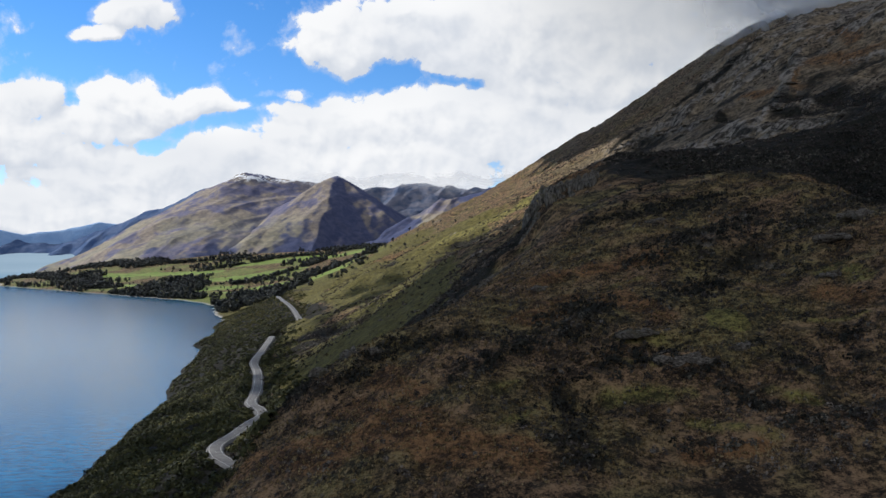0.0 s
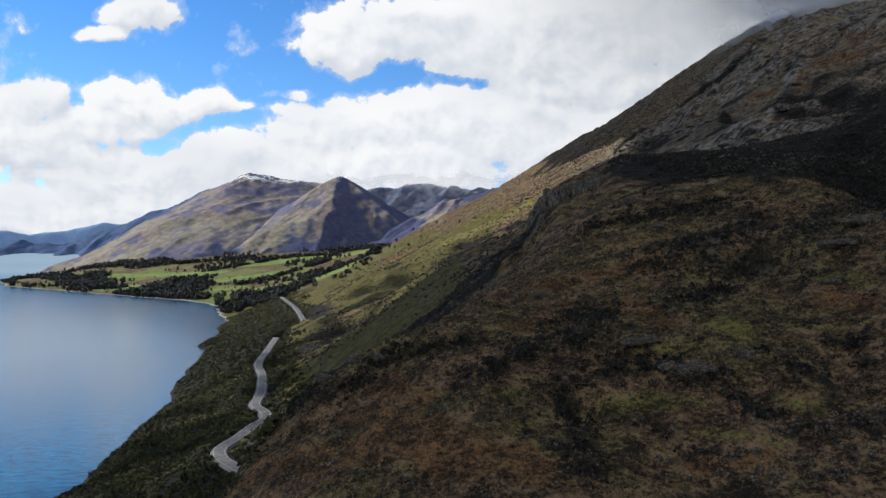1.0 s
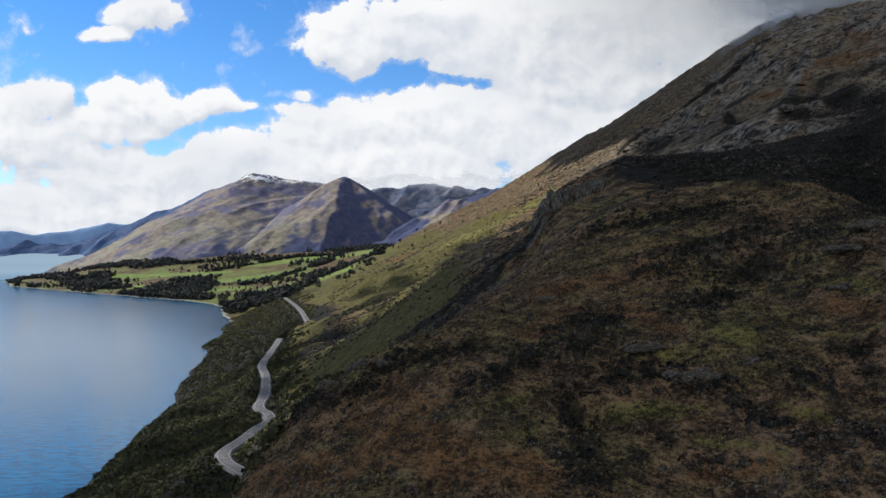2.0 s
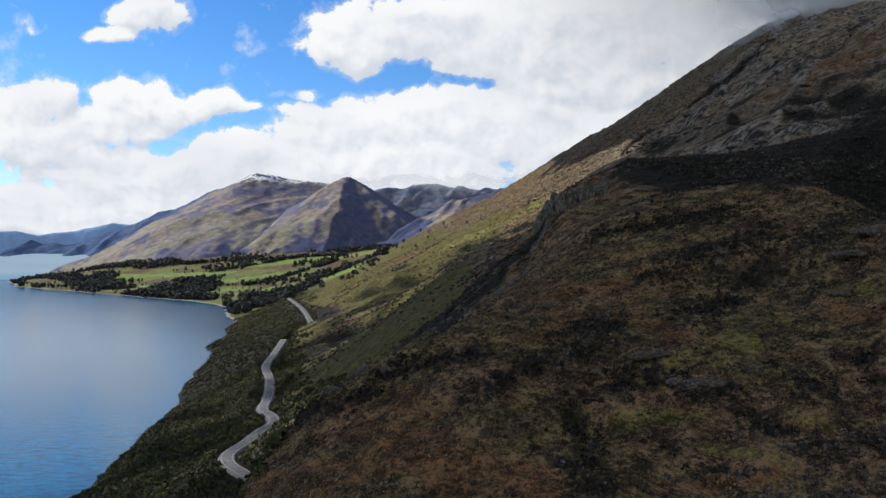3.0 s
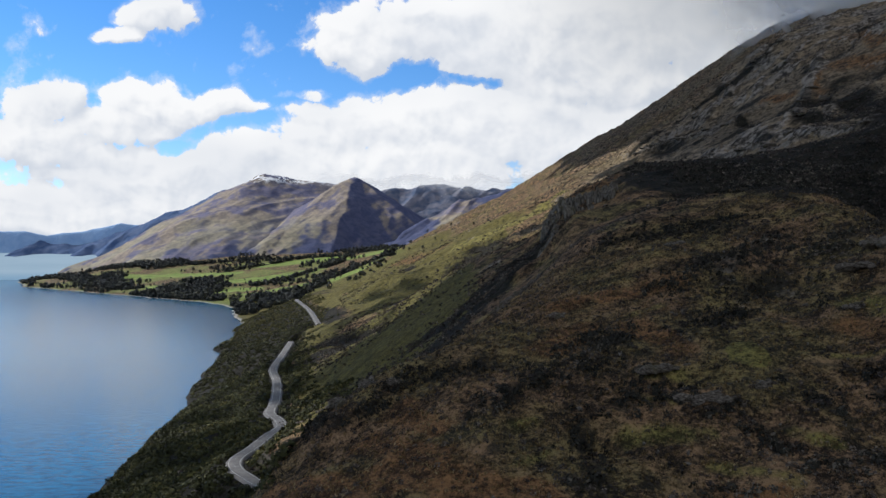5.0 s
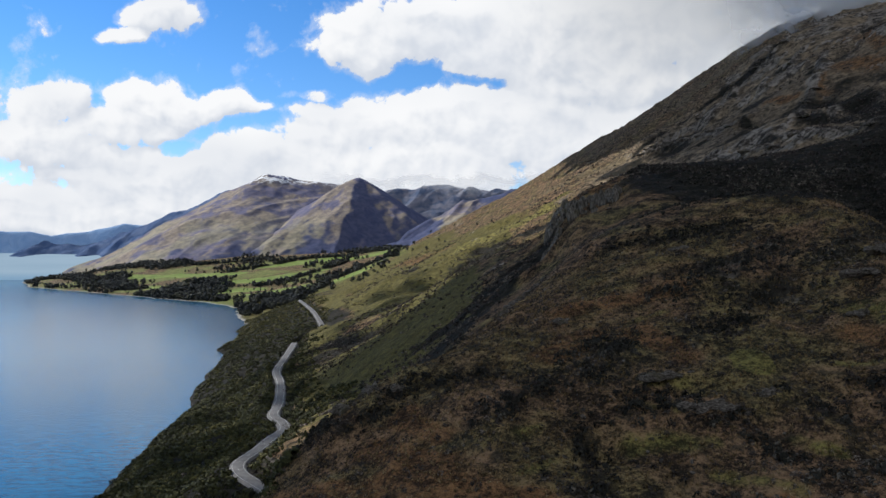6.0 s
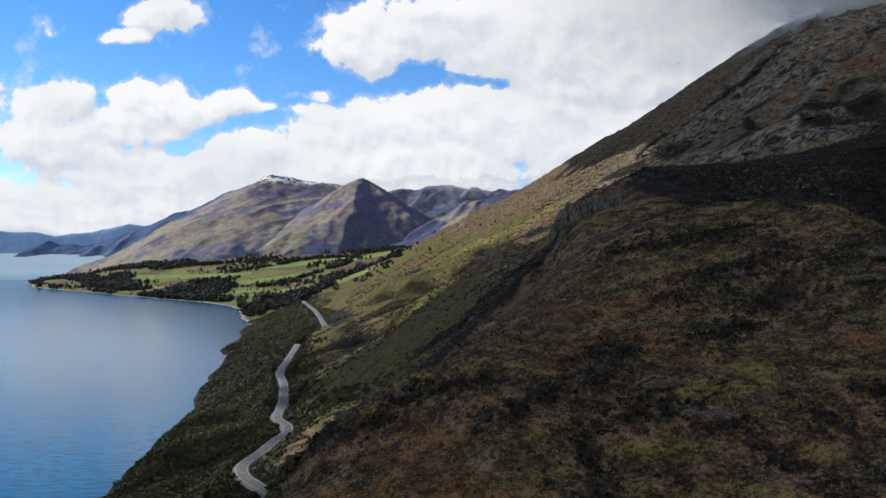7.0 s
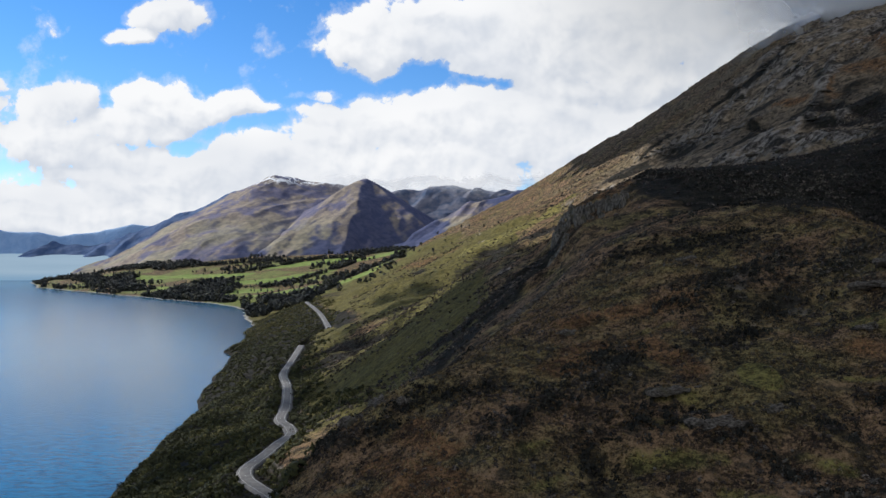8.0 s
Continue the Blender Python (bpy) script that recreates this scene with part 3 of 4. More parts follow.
def ground_layers(x, y, z):
    """Where grass, dry tussock, bare stone, scrub, paddocks and pebbles lie."""
    gx, gy = np.gradient(z, axis=1) / np.maximum(np.gradient(x, axis=1), 0.05), np.gradient(z, axis=0) / np.maximum(np.gradient(y, axis=0), 0.05)
    steep = np.hypot(gx, gy)
    inland = x - coast(y)
    n1, n2, n3 = fbm(x, y, 120, 5), fbm(x + 900, y, 40, 5), fbm(x, y + 500, 300, 4)
    out = {}
    back = step(y, 560, 700)
    gap, _ = road_gap(x, y)
    below = step(-(x - np.interp(y, ROAD_WAY[:, 1], ROAD_WAY[:, 0])), -30, 0) * step(-y, -2000, -1700)
    bush = np.clip(below + step(n1 + (z < 90) * 0.3, 0.35, 0.6) * step(-z, -80, -60) * back, 0, 1) * step(-y, -1640, -1560)
    lea = np.maximum(back, step(y, 330, 420) * step(-x, -25, 5))
    out["grass"] = np.clip(lea * step(-z, -240, -170) * step(n1 + 0.25 + 0.5 * step(-x, -70, 0), -0.2, 0.4) * step(-y, -2600, -1900), 0, 1) * (1 - bush)
    out["dry"] = np.clip(back * step(z, 180, 260) * step(n2 + n3 + 0.3, 0.0, 0.5), 0, 0.6)
    crag = step(steep, 0.85, 1.25)
    bands = 0.8 * step(strata(x, y), 0.62, 0.74) * step(z, 180, 240) * step(y, 480, 640) * step(n2, -0.5, 0.3)
    out["stone"] = np.clip(bands * 0.75 * step(x - 0.27 * y + 40 * n1, 0, 60) + 0.8 * crag * step(n2, -0.25, 0.3) * (1 - 0.8 * step(y, 330, 420) * step(-x, -30, 0)) + step(n2 + n1, 0.75, 1.0) * 0.6 * step(z, 118, 150) * (1 - bush) * (1 - step(y, 215, 245) * step(-y, -420, -360)), 0, 1) * (inland > 20)
    # scrub and painted shade: the dark band, then the gullies
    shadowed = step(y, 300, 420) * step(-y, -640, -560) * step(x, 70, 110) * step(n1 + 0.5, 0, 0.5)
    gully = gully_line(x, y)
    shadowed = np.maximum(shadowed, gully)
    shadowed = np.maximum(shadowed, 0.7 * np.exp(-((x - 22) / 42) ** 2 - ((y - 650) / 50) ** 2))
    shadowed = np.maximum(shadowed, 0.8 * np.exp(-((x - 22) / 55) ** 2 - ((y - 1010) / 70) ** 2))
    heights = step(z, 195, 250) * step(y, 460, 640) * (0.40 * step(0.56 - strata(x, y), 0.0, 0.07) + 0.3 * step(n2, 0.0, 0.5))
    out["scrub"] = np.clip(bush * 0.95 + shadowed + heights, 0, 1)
    out["heath"] = step(z, 185, 250) * step(y, 380, 560) * step(x - (y - 1150) * 0.12, 120, 230)
    out["dry"] = out["dry"] * (1 - 0.6 * out["heath"])
    near = step(-y, -330, -290)
    out["fern"] = 0.88 * np.maximum(0.7 * along(x, y, FERN_STRIPS, 0.5), near * along(x, y, NEAR_FERN, 0.4))
    out["lime"] = np.maximum(0.60 * near * along(x, y, NEAR_LIME, 0.5), 0.8 * along(x, y, SUNNY_GRASS, 0.4))
    out["scrub"] = np.maximum(out["scrub"], np.maximum(0.9 * along(x, y, SCRUB_SHADE_STRIPS, 0.5), 0.50 * near * along(x, y, NEAR_SCRUB, 0.8)))
    out["scrub"] = out["scrub"] * (1 - 0.9 * out["fern"]) * (1 - 0.9 * out["lime"])
    out["stone"] = np.maximum(out["stone"] * (1 - 0.5 * out["fern"]), 0.8 * along(x, y, ROCK_STRIPS, 0.6))
    smooth = far_side(x, y)
    out["stone"], out["scrub"], out["heath"] = out["stone"] * (1 - 0.9 * smooth), out["scrub"] * (1 - 0.8 * smooth), out["heath"] * (1 - 0.7 * smooth)
    out["dry"] = out["dry"] * (1 - 0.5 * smooth)
    out["dry"] = np.maximum(out["dry"], 0.75 * along(x, y, TAN_STRIPS, 0.4))
    out["lime"] = np.maximum(out["lime"], green_spot(x, y))
    fan = step(y + (x + 600) * 0.15, 1900, 2150) * step(-x + y * 0.02, 160, 300) * step(-y, -3750, -3500)
    wood = along(x, y, WOODS, 0.35)
    green = along(x, y, PADDOCKS, 0.25)
    rolling = step(y, 2900, 3300) * step(-x, 100, 300)
    out["grass"] = np.maximum(out["grass"], rolling * 0.45 * step(n1, -0.3, 0.3))
    out["dry"] = np.maximum(out["dry"], rolling * 0.4)
    out["field"] = fan * np.clip(step(green, 0.25, 0.45) + 0.5 * step(n1, -0.4, 0.2), 0, 1) * (1 - step(wood, 0.3, 0.6))
    out["pebble"] = step(inland, -12, 0) * step(-inland, -11, -6) * step(y, 1500, 1650)
    out["scrub"] = np.clip(out["scrub"] + fan * step(wood, 0.15, 0.5) * 0.9, 0, 1)
    return out


gx, gy = ground_grid()
gz = land(gx, gy)
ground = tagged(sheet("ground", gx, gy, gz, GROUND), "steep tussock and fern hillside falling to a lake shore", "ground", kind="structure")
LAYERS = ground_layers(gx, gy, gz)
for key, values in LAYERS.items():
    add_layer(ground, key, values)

# the lake, and a glowing backdrop sheet that climbs away for the far reach of it
lx = np.array([[-4900.0, -2400, -1200, -500, 200]] * 5)
ly = np.array([[y] * 5 for y in (-900.0, 0, 1200, 2600, 4050)])
tagged(sheet("lake", lx, ly, lx * 0, WATER), "calm blue mountain lake with fine ripples", "lake", kind="structure")
def distance_material():
    """Glow for the far water: its haze and sky sheen put into an emission colour."""
    mat = bpy.data.materials.new("far_water_glow")
    tree = nodes_of(mat)
    out = tree.nodes.new("ShaderNodeOutputMaterial")
    em = tree.nodes.new("ShaderNodeEmission")
    pos = tree.nodes.new("ShaderNodeNewGeometry").outputs["Position"]
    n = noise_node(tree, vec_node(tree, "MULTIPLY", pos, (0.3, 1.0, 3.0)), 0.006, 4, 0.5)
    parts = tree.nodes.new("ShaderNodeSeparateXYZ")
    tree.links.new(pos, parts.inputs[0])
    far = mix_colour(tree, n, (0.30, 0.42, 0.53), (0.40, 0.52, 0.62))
    # the painted haze grows paler with height
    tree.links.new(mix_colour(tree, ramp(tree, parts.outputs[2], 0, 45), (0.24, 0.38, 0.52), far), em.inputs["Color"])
    tree.links.new(em.outputs[0], out.inputs[0])
    return mat


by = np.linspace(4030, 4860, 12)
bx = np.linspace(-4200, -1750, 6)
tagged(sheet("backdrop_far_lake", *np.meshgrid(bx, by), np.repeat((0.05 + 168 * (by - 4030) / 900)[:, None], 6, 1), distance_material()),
       "glowing pale backdrop for the far lake under the ranges", "lake", kind="structure")

# ------------------------------------------------------------------ far mountains
def ridge_height(x, y, crest, fall, wear, size):
    """Height of a mountain that falls away from a crest line of (x, y, z) points."""
    top = np.full(x.shape, -1e9)
    bow = min(1.0, 0.3 / fall ** 2 + 0.2)
    x, y = x + fbm(x, y, 420, 4) * 48 * bow, y + fbm(x + 700, y, 420, 4) * 60 * bow
    for (ax, ay, az), (cx, cy, cz) in zip(crest[:-1], crest[1:]):
        dx, dy = cx - ax, cy - ay
        t = np.clip(((x - ax) * dx + (y - ay) * dy) / (dx * dx + dy * dy), 0, 1)
        d = np.hypot(x - ax - t * dx, y - ay - t * dy)
        top = np.maximum(top, az + (cz - az) * t - (np.sqrt(d * d + 900) - 30) * fall)
    bend = fbm(x, y, size * 2, 3) * size * 0.35
    gully = ridged((x - y) * 0.8 + bend, (x + y) * 0.30, size, 6, 0.38) - 0.72
    return top + gully * wear + fbm(x, y, size * 0.25, 4) * wear * 0.05


def mountain(name, label, box, crests, fall, wear, size, n, dark, snow_line=9e9, material=None, lee_shade=0.0):
    x, y = np.meshgrid(np.linspace(box[0], box[1], n), np.linspace(box[2], box[3], int(n * 0.55)))
    z = np.max([ridge_height(x, y, c, fall, wear, size) for c in crests], 0)
    z = np.maximum(z, -40)
    ob = tagged(sheet(name, x, y, z, material or MOUNTAIN), label, "mountain", kind="structure")
    # slopes that fall to the right: their shade is painted in as dark scrub
    lee = step(-np.gradient(z, axis=1) / np.gradient(x, axis=1) + 0.25 * fbm(x, y, 90, 4), 0.0, 0.28) * lee_shade
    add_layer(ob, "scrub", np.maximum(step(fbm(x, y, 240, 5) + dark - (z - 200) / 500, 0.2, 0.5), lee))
    add_layer(ob, "grass", step(-z, -400, -250) * step(fbm(x, y, 160, 5), -0.4, 0.2) * 0.8)
    add_layer(ob, "snow", step(z, snow_line, snow_line + 40))
    return ob


def far_material(name, low, high):
    mat = bpy.data.materials.new(name)
    tree, bsdf = principled(mat, 1.0, 0.0)
    pos = tree.nodes.new("ShaderNodeNewGeometry").outputs["Position"]
    n = noise_node(tree, pos, 0.018, 7, 0.62, warp=0.5)
    tree.links.new(mix_colour(tree, ramp(tree, n, 0.3, 0.7), low, high), bsdf.inputs["Base Color"])
    bump(tree, bsdf, n, 0.6, 12.0)
    return mat


# the blue of distant haze is put into these base colours
HAZE_RIDGE = far_material("ridge_haze_blue", (0.065, 0.110, 0.225), (0.135, 0.180, 0.290))
BLUE_RANGE, BLUE_FAR = far_material("range_haze_blue", (0.070, 0.100, 0.17), (0.22, 0.22, 0.26)), far_material("far_haze_blue", (0.24, 0.38, 0.62), (0.32, 0.46, 0.68))
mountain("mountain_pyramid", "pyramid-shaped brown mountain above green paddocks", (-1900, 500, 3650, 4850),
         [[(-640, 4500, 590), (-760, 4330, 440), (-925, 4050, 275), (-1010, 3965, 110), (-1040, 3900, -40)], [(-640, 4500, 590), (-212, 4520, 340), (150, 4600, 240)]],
         0.64, 44, 260, 290, -0.05, lee_shade=0.95)
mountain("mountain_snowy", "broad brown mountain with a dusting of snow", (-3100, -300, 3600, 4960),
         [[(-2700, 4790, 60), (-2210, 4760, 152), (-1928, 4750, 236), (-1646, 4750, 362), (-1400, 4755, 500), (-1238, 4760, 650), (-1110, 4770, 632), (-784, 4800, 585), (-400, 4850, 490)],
          [(-1238, 4760, 640), (-1380, 4450, 430), (-1480, 4200, 270)], [(-1600, 4740, 460), (-1800, 4300, 200)], [(-1860, 4420, 190), (-1640, 4300, 182), (-1500, 4170, 172), (-1330, 4100, 160)]], 0.58, 50, 380, 310, -0.12, 555, lee_shade=0.5)
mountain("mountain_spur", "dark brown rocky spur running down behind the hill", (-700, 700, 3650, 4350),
         [[(380, 4050, 520), (208, 4000, 462), (60, 4000, 440), (-145, 4000, 325), (-322, 4000, 222), (-440, 3980, 150), (-520, 3960, 60)]], 0.75, 50, 150, 210, 0.75, lee_shade=0.8)
mountain("mountain_wooded", "wooded ridge falling to the lake, tinted dark blue for haze", (-3300, -1000, 4560, 4950),
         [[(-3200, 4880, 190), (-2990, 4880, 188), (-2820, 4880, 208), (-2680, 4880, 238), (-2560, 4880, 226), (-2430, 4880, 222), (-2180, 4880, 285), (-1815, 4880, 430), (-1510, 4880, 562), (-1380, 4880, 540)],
          [(-2700, 4880, 225), (-2760, 4700, 150)], [(-2300, 4880, 240), (-2380, 4720, 160)], [(-1815, 4880, 425), (-1990, 4700, 270)]], 0.85, 40, 170, 210, 0.5, material=HAZE_RIDGE)
mountain("mountain_range", "rugged range under low cloud, tinted blue-grey for haze", (-700, 900, 4500, 4940),
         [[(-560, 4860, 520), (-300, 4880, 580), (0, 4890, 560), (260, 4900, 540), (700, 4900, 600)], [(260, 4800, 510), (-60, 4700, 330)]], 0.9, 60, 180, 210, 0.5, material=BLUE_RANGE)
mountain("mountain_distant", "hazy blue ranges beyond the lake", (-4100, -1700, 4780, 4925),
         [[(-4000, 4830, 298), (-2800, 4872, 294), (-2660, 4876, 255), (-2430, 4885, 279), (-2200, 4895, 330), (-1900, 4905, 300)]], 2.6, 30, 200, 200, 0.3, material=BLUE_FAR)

# ------------------------------------------------------------------ road
def road_ribbon(name, offs, drops, lift, material, parent=None):
    """A strip along the road's middle line: sideways offsets, each with its drop below the surface."""
    p = ROAD_WAY
    d = np.gradient(p[:, :2], axis=0)
    d /= np.linalg.norm(d, axis=1)[:, None]
    side = np.stack([d[:, 1], -d[:, 0]], 1)
    offs, drops = np.array(offs), np.array(drops)
    ragged = 1 + 0.10 * fbm(p[:, 0], p[:, 1], 30, 3)[:, None] * (np.abs(offs) > 3)
    x = p[:, 0, None] + side[:, 0, None] * offs * ragged
    y = p[:, 1, None] + side[:, 1, None] * offs * ragged
    z = p[:, 2, None] + lift - drops[None, :]
    ob = sheet(name, x, y, z, material)
    if parent:
        ob.parent = parent
    return ob


def plain_material(name, colour, rough):
    mat = bpy.data.materials.new(name)
    tree, bsdf = principled(mat, rough, 0.3)
    pos = tree.nodes.new("ShaderNodeNewGeometry").outputs["Position"]
    c = mix_colour(tree, ramp(tree, noise_node(tree, pos, 1.5, 5, 0.6), 0.3, 0.7), tuple(v * 0.75 for v in colour), colour)
    tree.links.new(c, bsdf.inputs["Base Color"])
    return mat


def asphalt_material():
    mat = bpy.data.materials.new("road_asphalt")
    tree, bsdf = principled(mat, 0.85, 0.3)
    pos = tree.nodes.new("ShaderNodeNewGeometry").outputs["Position"]
    c = mix_colour(tree, ramp(tree, noise_node(tree, pos, 0.3, 6, 0.65), 0.35, 0.65), (0.12, 0.115, 0.112), (0.19, 0.182, 0.175))
    tree.links.new(c, bsdf.inputs["Base Color"])
    return mat


ASPHALT = asphalt_material()
road = tagged(road_ribbon("road", (-5.2, -3.4, -2.9, 0, 2.9, 3.4, 5.2), (2.2, 0.12, 0, -0.06, 0, 0.12, 2.2), 0.25, ASPHALT), "pale grey chip-sealed road winding along the slope", "road", kind="structure")
LINE_PAINT = plain_material("line_paint", (0.48, 0.48, 0.46), 0.7)
road_ribbon("edge_line", (-2.58, -2.34), (0, 0), 0.32, LINE_PAINT, road)
road_ribbon("edge_line", (2.34, 2.58), (0, 0), 0.32, LINE_PAINT, road)



def centre_dashes():
    """Short painted dashes down the middle of the road, one mesh."""
    bm = bmesh.new()
    p = ROAD_WAY
    for k in range(110, 420, 5):
        a, b = Vector(p[k]), Vector(p[k + 1])
        side = Vector(((b - a).y, -(b - a).x, 0)).normalized() * 0.09
        lift = Vector((0, 0, 0.37))
        bm.faces.new([bm.verts.new(v + lift) for v in (a - side, a + side, b + side, b - side)])
    me = bpy.data.meshes.new("centre_line")
    bm.to_mesh(me)
    bm.free()
    me.materials.append(LINE_PAINT)
    new("centre_line", me).parent = road


centre_dashes()

# ------------------------------------------------------------------ scattering helpers
RNG = np.random.RandomState(11)


def scatter_mesh(name, shapes, places, scales, spins, tones, material, tilt=0.0):
    """One mesh of many copies of a few small shapes (triangle soups of n x 3 x 3), each with its place, size, turn and tone."""
    verts, values = [], []
    pick = np.arange(len(places)) % len(shapes)
    for k, shape in enumerate(shapes):
        sel = pick == k
        if not sel.any():
            continue
        c, n = np.cos(spins[sel])[:, None, None], np.sin(spins[sel])[:, None, None]
        sc = scales[sel][:, None, None, :] if scales.ndim == 2 else scales[sel][:, None, None, None]
        v = shape[None] * sc
        x, y = v[..., 0] * c - v[..., 1] * n, v[..., 0] * n + v[..., 1] * c
        v = np.stack([x, y, v[..., 2]], -1) + places[sel][:, None, None, :]
        verts.append(v.reshape(-1, 3))
        own = np.linspace(-0.28, 0.28, len(shape))[None, :, None]
        values.append(np.broadcast_to(tones[sel][:, None, None] + own, v.shape[:3]).ravel())
    verts, values = np.concatenate(verts), np.concatenate(values)
    me = bpy.data.meshes.new(name)
    me.vertices.add(len(verts))
    me.vertices.foreach_set("co", verts.astype(np.float32).ravel())
    me.loops.add(len(verts))
    me.loops.foreach_set("vertex_index", np.arange(len(verts), dtype=np.int32))
    me.polygons.add(len(verts) // 3)
    me.polygons.foreach_set("loop_start", np.arange(0, len(verts), 3, dtype=np.int32))
    me.update(calc_edges=True)
    me.materials.append(material)
    ob = new(name, me)
    add_layer(ob, "tone", values)
    return ob


def leafy(count, width, height, leaf, seed, squat=1.0, low=0.0):
    """A clump of leaves: triangles over the shell and inside of a dome of unit size, with an uneven outline."""
    r = np.random.RandomState(seed)
    out = np.empty((count, 3, 3))
    lobes = r.normal(size=(5, 3))
    lobes /= np.linalg.norm(lobes, axis=1)[:, None]
    for k in range(count):
        d = r.normal(size=3)
        d /= np.linalg.norm(d)
        d[2] = abs(d[2]) if low == 0 else max(d[2], -low)
        bulge = 0.72 + 0.4 * max(0, (lobes @ d).max() - 0.5) + r.uniform(-0.18, 0.12)
        p = d * bulge * np.array([width, width, height])
        a = np.cross(d, r.normal(size=3))
        a /= np.linalg.norm(a)
        b = np.cross(d, a) + d * r.uniform(-0.5, 0.7)
        size = leaf * r.uniform(0.7, 1.4)
        out[k] = [p - a * size * 0.6 - b * size * 0.4, p + a * size * 0.6 - b * size * 0.4, p + b * size * 0.9]
    return out


def tussocky(count, seed):
    r = np.random.RandomState(seed)
    out = np.empty((count, 3, 3))
    for k in range(count):
        a = r.uniform(0, 6.28)
        lean, w = r.uniform(0.25, 0.95), r.uniform(0.07, 0.13)
        d, s = np.array([math.cos(a), math.sin(a), 0]), np.array([-math.sin(a), math.cos(a), 0])
        root = d * r.uniform(0.0, 0.2)
        out[k] = [root - s * w, root + s * w, root + d * lean * 0.7 + np.array([0, 0, r.uniform(0.5, 1.0) * (1.25 - lean * 0.6)])]
    return out


def foliage_material(name, dark, light, warm):
    mat = bpy.data.materials.new(name)
    tree, bsdf = principled(mat, 0.8, 0.15)
    tone = layer_value(tree, "tone")
    c = mix_colour(tree, ramp(tree, tone, 0.0, 0.7, False), dark, light)
    c = mix_colour(tree, ramp(tree, tone, 0.75, 1.0), c, warm)
    tree.links.new(c, bsdf.inputs["Base Color"])
    return mat


def spread(count, x0, x1, y0, y1, chance):
    """Random places in a rectangle, kept by a chance that depends on the place."""
    x, y = RNG.uniform(x0, x1, count), RNG.uniform(y0, y1, count)
    keep = RNG.rand(count) < chance(x, y)
    return x[keep], y[keep]


def plant(name, label, category, shapes, x, y, low, high, material, squash=(0.8, 1.2), sink=0.1, tone=None):
    n = len(x)
    size = low + (high - low) * RNG.rand(n) ** 1.8
    tall = size * RNG.uniform(*squash, n)
    places = np.stack([x, y, land(x, y) - sink * size], 1)
    tones = np.clip((RNG.rand(n) * 0.55 + 0.45 * (fbm(x, y, 25, 3) * 0.5 + 0.5)) if tone is None else tone, 0, 1)
    ob = scatter_mesh(name, shapes, places, np.stack([size, size, tall], 1), RNG.uniform(0, 6.28, n), tones, material)
    return tagged(ob, label, category, kind="stuff")


SCRUB_LEAF = foliage_material("scrub_leaf", (0.009, 0.008, 0.008), (0.078, 0.064, 0.055), (0.21, 0.175, 0.140))
BUSH_LEAF = foliage_material("bush_leaf", (0.012, 0.015, 0.008), (0.060, 0.062, 0.022), (0.15, 0.135, 0.045))
TUSSOCK = foliage_material("tussock_blade", (0.050, 0.036, 0.019), (0.29, 0.205, 0.095), (0.52, 0.42, 0.25))
DEAD_TWIG = foliage_material("dead_twig", (0.060, 0.055, 0.050), (0.21, 0.195, 0.175), (0.36, 0.34, 0.31))
THICKET_LEAF = foliage_material("thicket_leaf", (0.007, 0.007, 0.006), (0.038, 0.037, 0.029), (0.13, 0.115, 0.090))
# bluish tones: haze over the far shore is put into the leaf colour
TREE_LEAF = foliage_material("tree_leaf", (0.022, 0.027, 0.031), (0.055, 0.060, 0.056), (0.105, 0.105, 0.070))

def scrubby(x, y):
    v = fbm(x, y, 26, 4) * 0.7 + fbm(x + 333, y, 8, 3) * 0.35 + 0.9 * along(x, y, NEAR_SCRUB, 0.8)
    v = v - 0.9 * along(x, y, NEAR_FERN, 0.3) - 0.9 * along(x, y, NEAR_LIME, 0.3)
    return step(v, 0.10, 0.80) * (1 - green_spot(x, y))


def deep_scrub(x, y):
    band = step(y, 300, 420) * step(-y, -640, -560) * step(x, 70, 110)
    gully = gully_line(x, y)
    return np.maximum(band * step(fbm(x, y, 60, 3), -0.6, -0.1), np.maximum(gully, 0.6 * np.exp(-((x - 22) / 42) ** 2 - ((y - 650) / 50) ** 2)))


def road_clear(x, y, metres):
    return road_gap(x, y)[0] > metres


